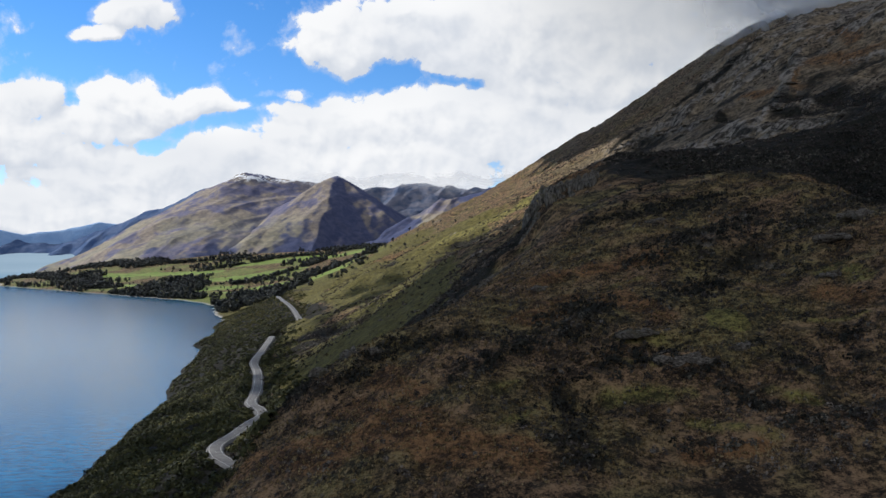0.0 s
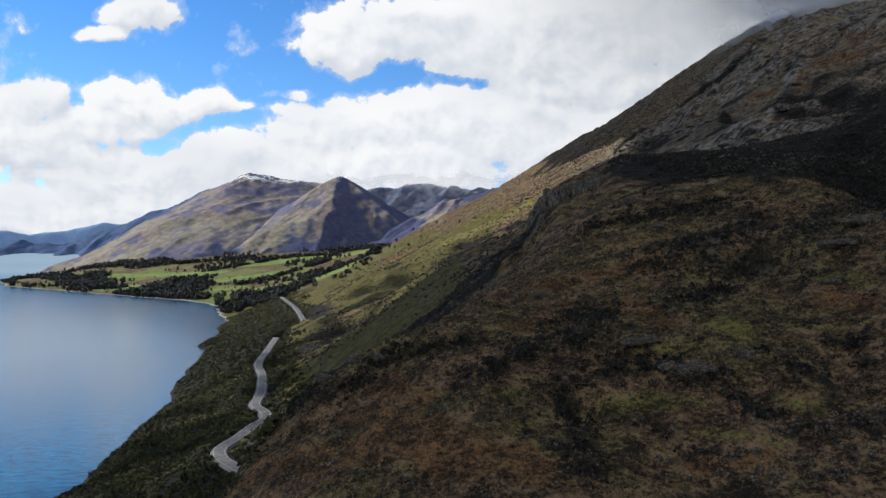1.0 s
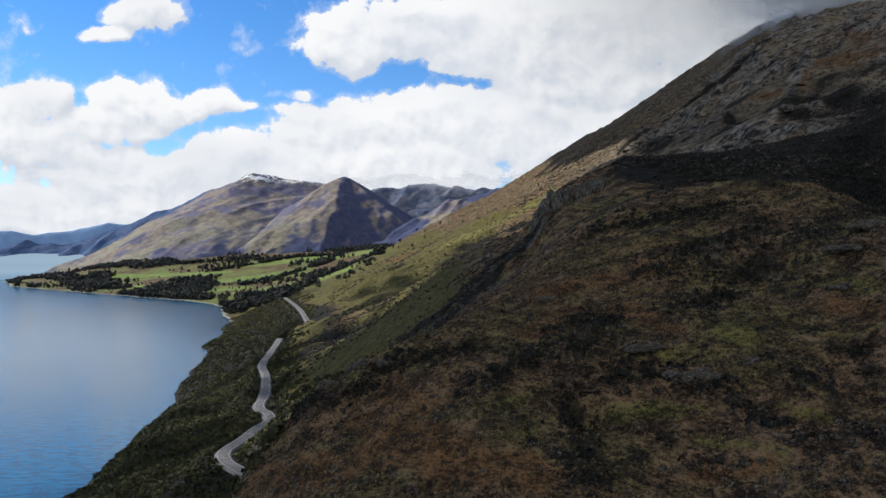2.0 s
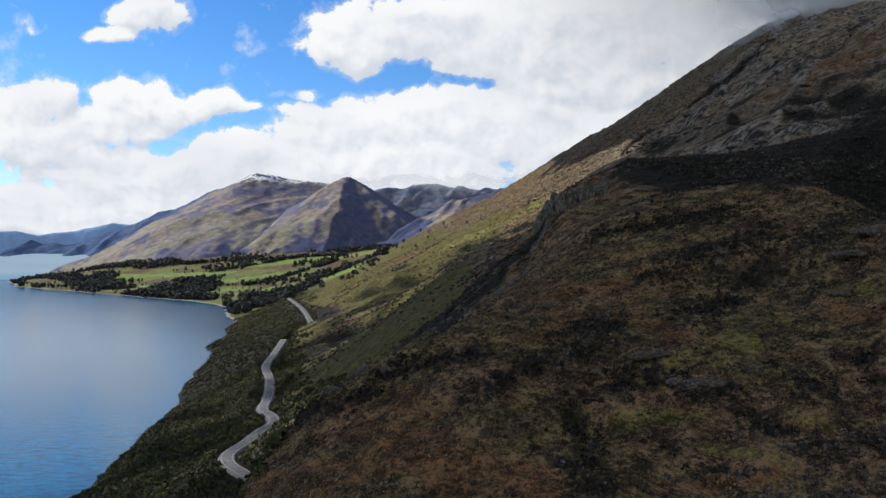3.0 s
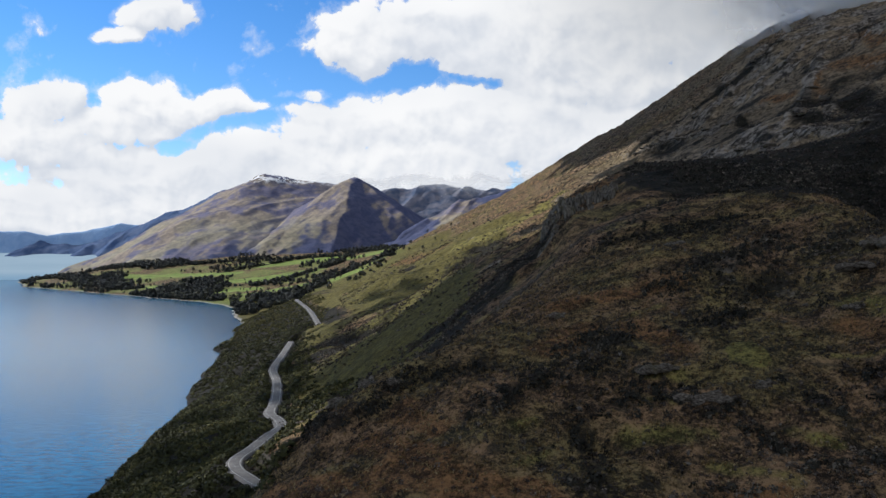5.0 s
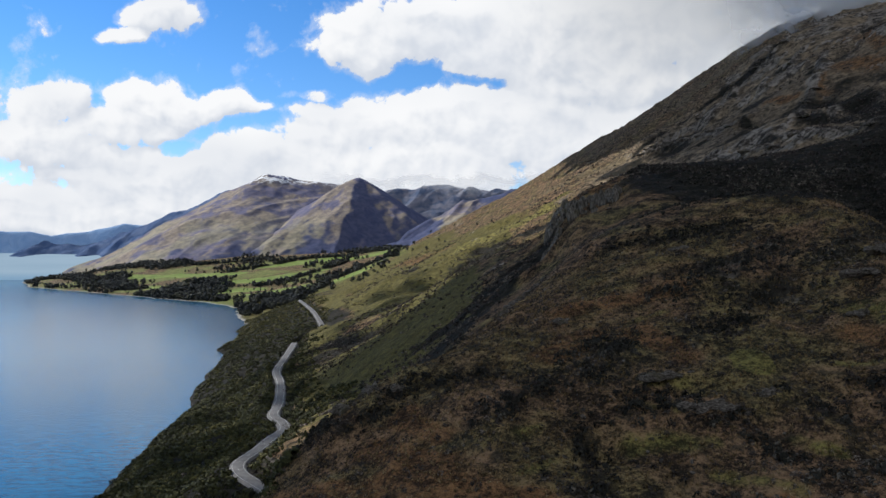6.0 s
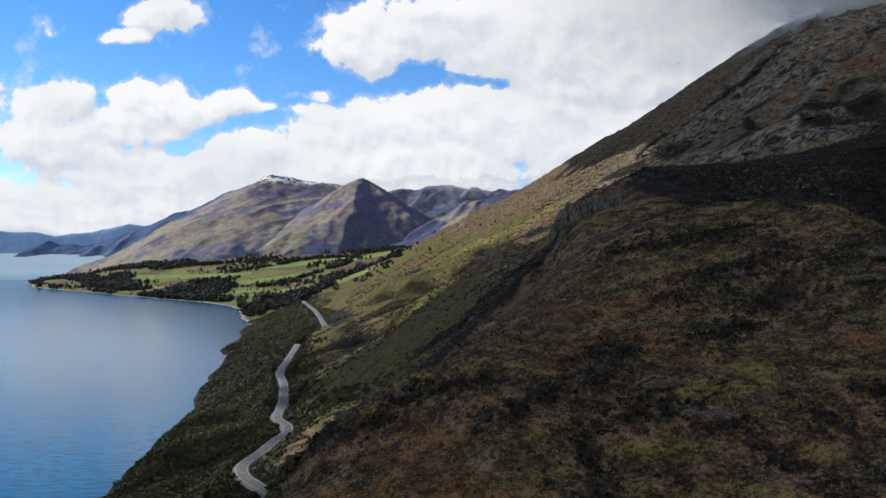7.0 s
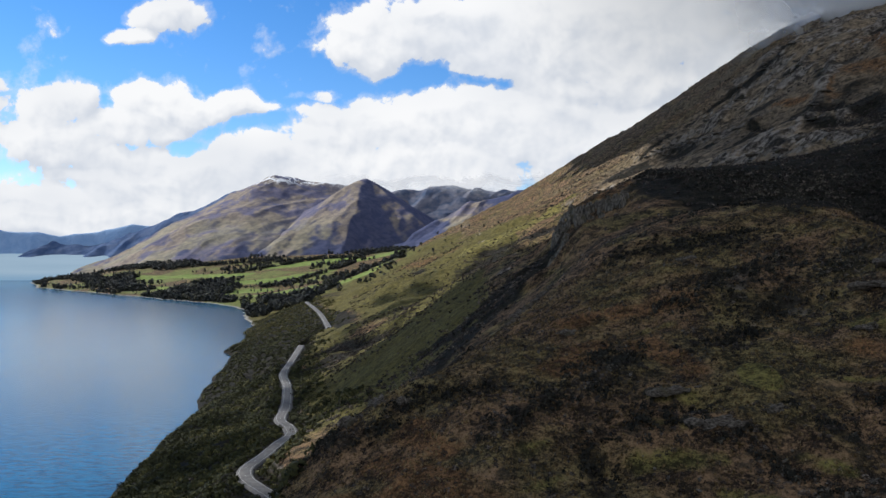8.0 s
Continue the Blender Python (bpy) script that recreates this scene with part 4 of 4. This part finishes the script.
def plants():
    shrub = [leafy(24, 1.0, 0.95, 0.32, k) for k in range(5)]
    small = [leafy(13, 1.0, 0.9, 0.46, 20 + k) for k in range(4)]
    tuft = [tussocky(13, 40 + k) for k in range(4)]
    thin_dome = [leafy(32, 1.0, 0.9, 0.34, 70 + k) for k in range(4)]
    dome = [leafy(50, 1.0, 0.9, 0.28, 60 + k) for k in range(5)]
    x, y = spread(66000, -60, 190, 112, 300, lambda a, b: (0.16 + 0.50 * scrubby(a, b)) * (1 - 0.9 * green_spot(a, b)))
    plant("scrub_near", "dark grey-green scrub clumps on the near spur", "scrub", shrub, x, y, 0.25, 0.95, SCRUB_LEAF)
    x, y = spread(40000, -60, 175, 112, 300, lambda a, b: along(a, b, NEAR_SCRUB, 0.8) ** 2 * (0.35 + 0.6 * step(fbm(a, b, 6, 3), -0.3, 0.3)))
    plant("scrub_tall", "tall dark thicket in the hollows of the spur", "scrub", shrub, x, y, 0.5, 1.35, THICKET_LEAF, (0.8, 1.7))
    x, y = spread(46000, -60, 170, 112, 260, lambda a, b: (0.12 + 0.5 * (1 - scrubby(a, b))) * (1 - 0.85 * green_spot(a, b)))
    plant("tussock_near", "brown tussock grass on the near spur", "grass", tuft, x, y, 0.4, 0.85, TUSSOCK)
    x, y = spread(34000, -150, 420, 300, 760, lambda a, b: 0.07 + 0.5 * step(fbm(a, b, 45, 4), 0.0, 0.5) + 0.5 * deep_scrub(a, b) + 0.8 * along(a, b, SCRUB_SHADE_STRIPS, 0.5))
    plant("scrub_middle", "dark scrub scattered over the upper slope", "scrub", small, x, y, 0.6, 2.0, SCRUB_LEAF)
    twigs = [tussocky(20, 50 + k) * np.array([0.75, 0.75, 1.15]) for k in range(3)]
    x, y = spread(9000, -50, 150, 112, 250, lambda a, b: 0.03 + 0.55 * along(a, b, NEAR_SCRUB, 0.4) * step(fbm(a, b, 14, 3), 0.1, 0.4))
    plant("dead_scrub", "pale grey dead twigs standing in the scrub", "scrub", twigs, x, y, 0.5, 1.2, DEAD_TWIG)
    # near-black leaves carry the hollow's shade in their colour
    x, y = spread(30000, 60, 340, 270, 520, lambda a, b: along(a, b, SCRUB_SHADE_STRIPS, 0.4))
    plant("scrub_band", "dense scrub filling the hollow behind the knoll, darkened for its shade", "scrub", small, x, y, 0.7, 1.9, THICKET_LEAF)
    x, y = spread(46000, -200, 800, 640, 1900, lambda a, b: 0.12 + 0.6 * step(fbm(a, b, 90, 4), 0.05, 0.5) + np.exp(-((a - 22) / 55) ** 2 - ((b - 1010) / 70) ** 2) + 0.9 * along(a, b, SCRUB_SHADE_STRIPS, 0.5))
    keep = land(x, y) > 70
    plant("scrub_far", "small dark shrubs dotted on the grassy slope", "scrub", small, x[keep], y[keep], 0.7, 2.5, SCRUB_LEAF)

    def wooded(a, b):
        u = a - coast(b)
        z = land(a, b)
        line = np.interp(b, ROAD_WAY[:, 1], ROAD_WAY[:, 0])
        above = step(-(a - line), -34 - 20 * fbm(a, b, 50, 3), -8)
        return (u > 3) * (above + (a < line)).clip(0, 1)
    x, y = spread(19000, -290, -30, 150, 720, lambda a, b: 0.85 * wooded(a, b))
    keep = road_clear(x, y, 5.7)
    plant("bush_near", "low native bush covering the slope below the road", "bush", dome, x[keep], y[keep], 1.3, 3.9, BUSH_LEAF)
    x, y = spread(30000, -520, -120, 700, 1660, lambda a, b: 0.62 * wooded(a, b))
    keep = road_clear(x, y, 6.0)
    # tone rises on the far headland, painting the sun on its bush
    plant("bush_far", "low native bush covering the headland", "bush", thin_dome, x[keep], y[keep], 1.6, 3.4, BUSH_LEAF,
          tone=RNG.rand(keep.sum()) * 0.55 + 0.2 * (fbm(x[keep], y[keep], 40, 3) + 1) + 0.35 * step(y[keep], 1050, 1300))


plants()

# ------------------------------------------------------------------ trees of the point and the fan
def fan_wood(a, b):
    u = a - coast(b)
    belt = step(along(a, b, WOODS, 0.35), 0.30, 0.55)
    loose = 0.18 * step(fbm(a * 0.6, b, 120, 4), 0.15, 0.5) * (1 - step(along(a, b, PADDOCKS, 0.25), 0.3, 0.6)) * step(b, 1750, 2000)
    fringe = 0.5 * np.exp(-((u - 30) / 30) ** 2) * step(b, 2250, 2500) * step(fbm(a, b, 80, 3), -0.3, 0.1)
    return (u > 8) * np.maximum(belt, np.maximum(loose, fringe))


tree_shapes = [leafy(34, 0.42, 0.6, 0.27, 80 + k, low=0.6) + np.array([0, 0, 0.45]) for k in range(5)]
x, y = spread(52000, -2500, -180, 1230, 4100, lambda a, b: 1.2 * fan_wood(a, b))
plant("tree_belt", "dark belts of trees along the far shore and paddocks", "trees", tree_shapes, x, y, 9, 22, TREE_LEAF, (0.7, 1.1), 0.0)

# ------------------------------------------------------------------ clouds that shade the hill
def cloud_material():
    mat = bpy.data.materials.new("cloud_vapour")
    tree = nodes_of(mat)
    out = tree.nodes.new("ShaderNodeOutputMaterial")
    d = tree.nodes.new("ShaderNodeBsdfDiffuse")
    d.inputs["Color"].default_value = (0.9, 0.9, 0.92, 1)
    tree.links.new(d.outputs[0], out.inputs[0])
    return mat


CLOUD = cloud_material()


def puff(n=2):
    bm = bmesh.new()
    bmesh.ops.create_icosphere(bm, subdivisions=n, radius=1.0)
    tri = np.array([[v.co[:] for v in f.verts] for f in bm.faces])
    bm.free()
    return tri


def shade(gx, gy):
    """How thick the cloud is over a place on the ground."""
    near = step(-gy - 0.5 * fbm(gx, gy, 300, 3) * 200, -720, -560)
    near = near * (1 - 0.7 * step(-gx + 12 * fbm(gx, gy, 90, 3), 140, 195) * step(gy, 330, 520))
    near = near * (1 - 0.07 * step(-gx, -25, 10) * step(gy, 380, 460))
    thin = 0.74 * step(-gy - fbm(gx, gy, 200, 3) * 90 + 160 * step(-gx, 10, 60) - 4.0 * np.clip(-gx - 130, 0, 200), -1060, -950)
    high = step(gx + fbm(gx, gy, 200, 3) * 60 - (gy - 1150) * 0.12 + 0.22 * np.clip(gy - 1280, 0, 400), 190, 300)
    return np.maximum(np.maximum(near, thin), high)


def shading_cloud():
    x, y = RNG.uniform(-230, 1500, 7000), RNG.uniform(-700, 2250, 7000)
    keep = RNG.rand(7000) < shade(x, y) ** 2
    x, y = x[keep], y[keep]
    z0 = land(x, y, False, False)
    up = RNG.uniform(1500, 1600, len(x))
    s = (up - z0) / SUN_WAY.z
    places = np.stack([x + SUN_WAY.x * s, y + SUN_WAY.y * s, up], 1)
    size = np.where((shade(x, y) > 0.8) & (x > -60), RNG.uniform(35, 65, len(x)), RNG.uniform(12, 26, len(x)))
    ob = scatter_mesh("cloud_bank", [puff(1)], places, np.stack([size, size, size * 0.6], 1), x * 0, x * 0, CLOUD)
    tagged(ob, "broken grey cloud over the hillside", "cloud", kind="stuff")


shading_cloud()

# ------------------------------------------------------------------ cloud that clings to the heights
def mist_material(name, low, high, most, size, top=9000, through_light=0.85):
    """Thin vapour: thicker with height, torn by noise."""
    mat = bpy.data.materials.new(name)
    tree = nodes_of(mat)
    out = tree.nodes.new("ShaderNodeOutputMaterial")
    pos = tree.nodes.new("ShaderNodeNewGeometry").outputs["Position"]
    parts = tree.nodes.new("ShaderNodeSeparateXYZ")
    tree.links.new(pos, parts.inputs[0])
    torn = noise_node(tree, pos, 1 / size, 3, 0.5, warp=0.3)
    level = math_node(tree, "ADD", parts.outputs[2], math_node(tree, "MULTIPLY", math_node(tree, "SUBTRACT", torn, 0.5), (high - low) * 2.4))
    thick = math_node(tree, "MULTIPLY", ramp(tree, level, low, high), most)
    thick = math_node(tree, "MULTIPLY", thick, ramp(tree, level, top + 70, top))
    thick = math_node(tree, "MULTIPLY", thick, layer_value(tree, "edge"))
    d = tree.nodes.new("ShaderNodeBsdfDiffuse")
    d.inputs["Color"].default_value = (0.93, 0.94, 0.95, 1)
    mix, both = tree.nodes.new("ShaderNodeMixShader"), tree.nodes.new("ShaderNodeMixShader")
    clear, glow = tree.nodes.new("ShaderNodeBsdfTransparent"), tree.nodes.new("ShaderNodeBsdfTranslucent")
    glow.inputs["Color"].default_value = (0.95, 0.95, 0.96, 1)
    both.inputs[0].default_value = through_light
    tree.links.new(d.outputs[0], both.inputs[1])
    tree.links.new(glow.outputs[0], both.inputs[2])
    tree.links.new(thick, mix.inputs[0])
    tree.links.new(clear.outputs[0], mix.inputs[1])
    tree.links.new(both.outputs[0], mix.inputs[2])
    tree.links.new(mix.outputs[0], out.inputs[0])
    return mat


def mist(name, label, x0, x1, z0, z1, fronts, lean, bulge, material, n=40):
    """Veils of cloud, one behind another, that lean back and bulge towards the valley."""
    u, v = np.meshgrid(np.linspace(0, 1, n), np.linspace(0, 1, n))
    edge = step(np.minimum(u, 1 - u), 0.0, 0.25) * step(v, 0, 0.1) * step(1 - v, 0, 0.2)
    top = None
    for front in fronts:
        x = x0 + (x1 - x0) * u
        z = z0 + (z1 - z0) * v
        y = front + lean * v - bulge * np.sin(np.pi * u) + 12 * np.sin(9 * u + front) * np.sin(7 * v)
        ob = sheet(name if top is None else "veil", x, y, z, material)
        add_layer(ob, "edge", edge)
        if top is None:
            top = tagged(ob, label, "cloud", kind="stuff")
        else:
            ob.parent = top


mist("summit_cloud", "grey cloud wrapped round the hill's summit", 470, 1500, 500, 900, (1500, 1620), 120, 60,
     mist_material("summit_vapour", 560, 655, 0.88, 110))
mist("range_cloud", "low white cloud lying on the far range", -1050, 900, 440, 680, (4580,), 340, 20,
     mist_material("range_vapour", 480, 600, 0.42, 200, 590, 0.35))

# ------------------------------------------------------------------ rocks
def rock_material(name, low, high, grain=(1, 1, 3)):
    mat = bpy.data.materials.new(name)
    tree, bsdf = principled(mat, 0.9, 0.2)
    pos = tree.nodes.new("ShaderNodeNewGeometry").outputs["Position"]
    fine = noise_node(tree, vec_node(tree, "MULTIPLY", pos, grain), 1.4, 7, 0.68)
    wide = noise_node(tree, pos, 0.22, 5, 0.6)
    c = mix_colour(tree, ramp(tree, fine, 0.32, 0.68), low, high)
    c = mix_colour(tree, ramp(tree, wide, 0.5, 0.7), c, (0.075, 0.068, 0.040))
    tree.links.new(c, bsdf.inputs["Base Color"])
    bump(tree, bsdf, fine, 0.9, 0.4)
    return mat


ROCK = rock_material("grey_schist", (0.022, 0.019, 0.016), (0.21, 0.185, 0.155))
DARK_ROCK = rock_material("dark_schist", (0.016, 0.015, 0.013), (0.21, 0.190, 0.160), (0.7, 0.7, 0.16))


def rock_mesh(name, seed, cuts, level):
    """A broken block: a ball trimmed by random planes, then roughened."""
    r = np.random.RandomState(seed)
    bm = bmesh.new()
    bmesh.ops.create_icosphere(bm, subdivisions=level, radius=1.0)
    planes = [(Vector(r.normal(size=3)).normalized(), r.uniform(0.5, 0.85)) for _ in range(cuts)]
    for v in bm.verts:
        for n, d in planes:
            out = v.co.dot(n) - d
            if out > 0:
                v.co -= n * out
        v.co += Vector(r.normal(size=3)) * 0.045
    me = bpy.data.meshes.new(name)
    bm.to_mesh(me)
    bm.free()
    me.materials.append(ROCK)
    return me


def outcrop_mesh(seed):
    """A low heap of broken blocks bedded side by side, one mesh."""
    r = np.random.RandomState(seed)
    bm = bmesh.new()
    for k in range(26):
        old = len(bm.verts)
        bmesh.ops.create_icosphere(bm, subdivisions=1 if k > 9 else 2, radius=1.0)
        bm.verts.ensure_lookup_table()
        planes = [(Vector(r.normal(size=3)).normalized(), r.uniform(0.4, 0.8)) for _ in range(8)]
        out_from = math.sqrt(r.rand()) * 0.85
        turn = r.uniform(0, 6.28)
        at = Vector((out_from * math.cos(turn), out_from * math.sin(turn), 0.30 * (1 - out_from) - 0.15))
        size = r.uniform(0.22, 0.42) if k <= 9 else r.uniform(0.10, 0.22)
        for v in bm.verts[old:]:
            for n, d in planes:
                out = v.co.dot(n) - d
                if out > 0:
                    v.co -= n * out
            v.co += Vector(r.normal(size=3)) * 0.06
            v.co = at + Vector((v.co.x, v.co.y, v.co.z * 1.1)) * size
    me = bpy.data.meshes.new("rock_outcrop")
    bm.to_mesh(me)
    bm.free()
    me.materials.append(ROCK)
    return me


def rocks():
    clusters = [outcrop_mesh(140 + k) for k in range(6)]
    stones = [rock_mesh("boulder", 100 + k, 7, 2) for k in range(5)]
    cliffs = [rock_mesh("rock_outcrop", 120 + k, 10, 3) for k in range(6)]
    for me in cliffs:
        me.materials[0] = DARK_ROCK
    r = np.random.RandomState(5)
    for k in range(90):
        x, y = r.uniform(-25, 105), r.uniform(118, 235)
        size = r.uniform(0.18, 0.40) if k % 6 else r.uniform(0.45, 0.65)
        ob = new("boulder", stones[k % 5])
        ob.matrix_world = pose(x, y, float(land(x, y)) + size * 0.2, 0, 0, r.uniform(0, 360)) @ Matrix.Diagonal((size * 1.3, size, size * 0.8, 1))
        tagged(ob, "small pale grey boulder among tussock", "rock", "boulders on the spur")
    # outcrops: x, y, half width, half depth, half height, turn
    for x, y, hw, hd, hh, turn in [(41, 156, 6.5, 3.2, 1.3, 10), (46, 144, 6.0, 2.0, 1.6, -8), (58, 147, 3.4, 2.0, 1.2, 20), (-27, 172, 3.4, 3.0, 1.6, 30),
                                   (-21, 177, 2.6, 3.0, 1.9, 60), (-15, 172, 2.4, 2.0, 1.3, 0), (98, 188, 7.5, 3.0, 1.5, 12), (108, 196, 8.0, 3.4, 1.8, 18),
                                   (25, 200, 3.6, 2.2, 1.5, 0), (88, 172, 4.0, 2.0, 1.0, 25), (66, 232, 5.0, 2.4, 1.3, 5)]:
        ob = new("rock_outcrop", clusters[int(abs(x * 3 + y)) % 6])
        ob.matrix_world = pose(x, y, float(land(x, y)) - hh * 0.1, 0, 0, turn) @ Matrix.Diagonal((hw, hd, hh * 2.0, 1))
        tagged(ob, "weathered grey schist outcrop in the scrub", "rock", "outcrops on the spur")
    for k in range(26):
        t = k / 25
        x, y = 12 + 24 * t + r.uniform(-1.2, 1.2), 236 + 84 * t + r.uniform(-2, 2)
        hh = r.uniform(1.0, 2.4)
        ob = new("rock_outcrop", clusters[k % 6])
        ob.matrix_world = pose(x, y, float(land(x, y)) - hh * 0.1, 0, 0, r.uniform(0, 360)) @ Matrix.Diagonal((r.uniform(1.8, 3.0), r.uniform(2.2, 3.6), hh * 1.5, 1))
        tagged(ob, "broken grey rock along the rim of the gully", "rock", "rocks on the rim")
    for ax, ay, bx, by, wide in ROCK_STRIPS:
        for k in range(9):
            t = (k + r.uniform(0.1, 0.9)) / 9
            x, y = ax + (bx - ax) * t + r.normal() * wide * 0.6, ay + (by - ay) * t + r.normal() * wide * 0.6
            hh = r.uniform(3.0, 6.5)
            ob = new("rock_outcrop", clusters[k % 6])
            ob.matrix_world = pose(x, y, float(land(x, y)) - hh * 0.2, 0, 0, r.uniform(0, 360)) @ Matrix.Diagonal((r.uniform(6, 13), r.uniform(5, 9), hh, 1))
            tagged(ob, "grey-brown rock rib on the high flank", "rock", "outcrops of the high flank")
    for k in range(90):
        if k < 56:
            y = r.uniform(398, 505)
            x = 46 + (y - 418) * 0.16 + r.uniform(-3, 8)
        else:
            x, y = r.uniform(54, 84), r.uniform(412, 426)
        hh = r.uniform(2.5, 9)
        ob = new("rock_outcrop", cliffs[k % 6])
        ob.matrix_world = pose(x, y, float(land(x, y)) - hh * 0.2, r.uniform(-8, 8), 0, r.uniform(0, 360)) @ Matrix.Diagonal((r.uniform(1.4, 4.4), r.uniform(1.4, 4.0), hh, 1))
        tagged(ob, "dark craggy buttress of the bluff", "rock", "buttresses of the bluff")


rocks()


# ------------------------------------------------------------------ single trees by the far shore
BARK = plain_material("tree_bark", (0.11, 0.085, 0.065), 0.95)


def triangles(name, tris, tones, material):
    me = bpy.data.meshes.new(name)
    me.from_pydata(tris.reshape(-1, 3).tolist(), [], np.arange(len(tris) * 3).reshape(-1, 3).tolist())
    layer = me.attributes.new("tone", "FLOAT", "POINT")
    layer.data.foreach_set("value", np.repeat(tones, 3).astype(np.float32))
    me.materials.append(material)
    return me


def trunk_mesh(tall):
    """A tapered trunk with four limbs."""
    bm = bmesh.new()
    bmesh.ops.create_cone(bm, segments=7, radius1=tall * 0.035, radius2=tall * 0.012, depth=tall * 0.7, matrix=Matrix.Translation((0, 0, tall * 0.35)))
    for k in range(4):
        turn = Matrix.Rotation(k * 1.7, 4, "Z") @ Matrix.Rotation(0.8, 4, "X")
        bmesh.ops.create_cone(bm, segments=5, radius1=tall * 0.014, radius2=tall * 0.005, depth=tall * 0.3,
                              matrix=Matrix.Translation((0, 0, tall * (0.32 + 0.07 * k))) @ turn @ Matrix.Translation((0, 0, tall * 0.15)))
    me = bpy.data.meshes.new("trunk")
    bm.to_mesh(me)
    bm.free()
    me.materials.append(BARK)
    return me


def tree_thing(seed):
    top = new("tree")
    tall = 13.0
    part = new("trunk", trunk_mesh(tall))
    part.parent = top
    r = np.random.RandomState(seed)
    tris = np.concatenate([leafy(46, 1, 1, 0.42, seed * 9 + k) * r.uniform(1.6, 2.8) + np.array([r.uniform(-2.4, 2.4), r.uniform(-2.4, 2.4), r.uniform(4.0, 10.5)]) for k in range(7)])
    crown = new("crown", triangles("crown", tris, r.rand(len(tris)) * 0.8, TREE_LEAF))
    crown.parent = top
    return tagged(top, "dark broad-crowned tree by the far lake shore", "tree", "single trees by the shore")


def shore_trees():
    kinds = [tree_thing(k) for k in range(3)]
    r = np.random.RandomState(3)
    spots = []
    while len(spots) < 140:
        y = r.uniform(1850, 3300)
        x = float(coast(np.array(y))) + r.uniform(14, 200 if len(spots) < 60 else 700)
        if float(fan_wood(np.array(x), np.array(y))) < 0.6 and float(road_gap(np.array([x]), np.array([y]))[0][0]) > 12:
            spots.append((x, y))
    for k, (x, y) in enumerate(spots):
        m = pose(x, y, float(land(x, y)) - 0.2, 0, 0, r.uniform(0, 360))
        if k < 3:
            kinds[k].matrix_world = m
        else:
            s = r.uniform(0.6, 1.25)
            copy_thing(kinds[k % 3], m @ Matrix.Diagonal((s, s, s, 1)))


shore_trees()
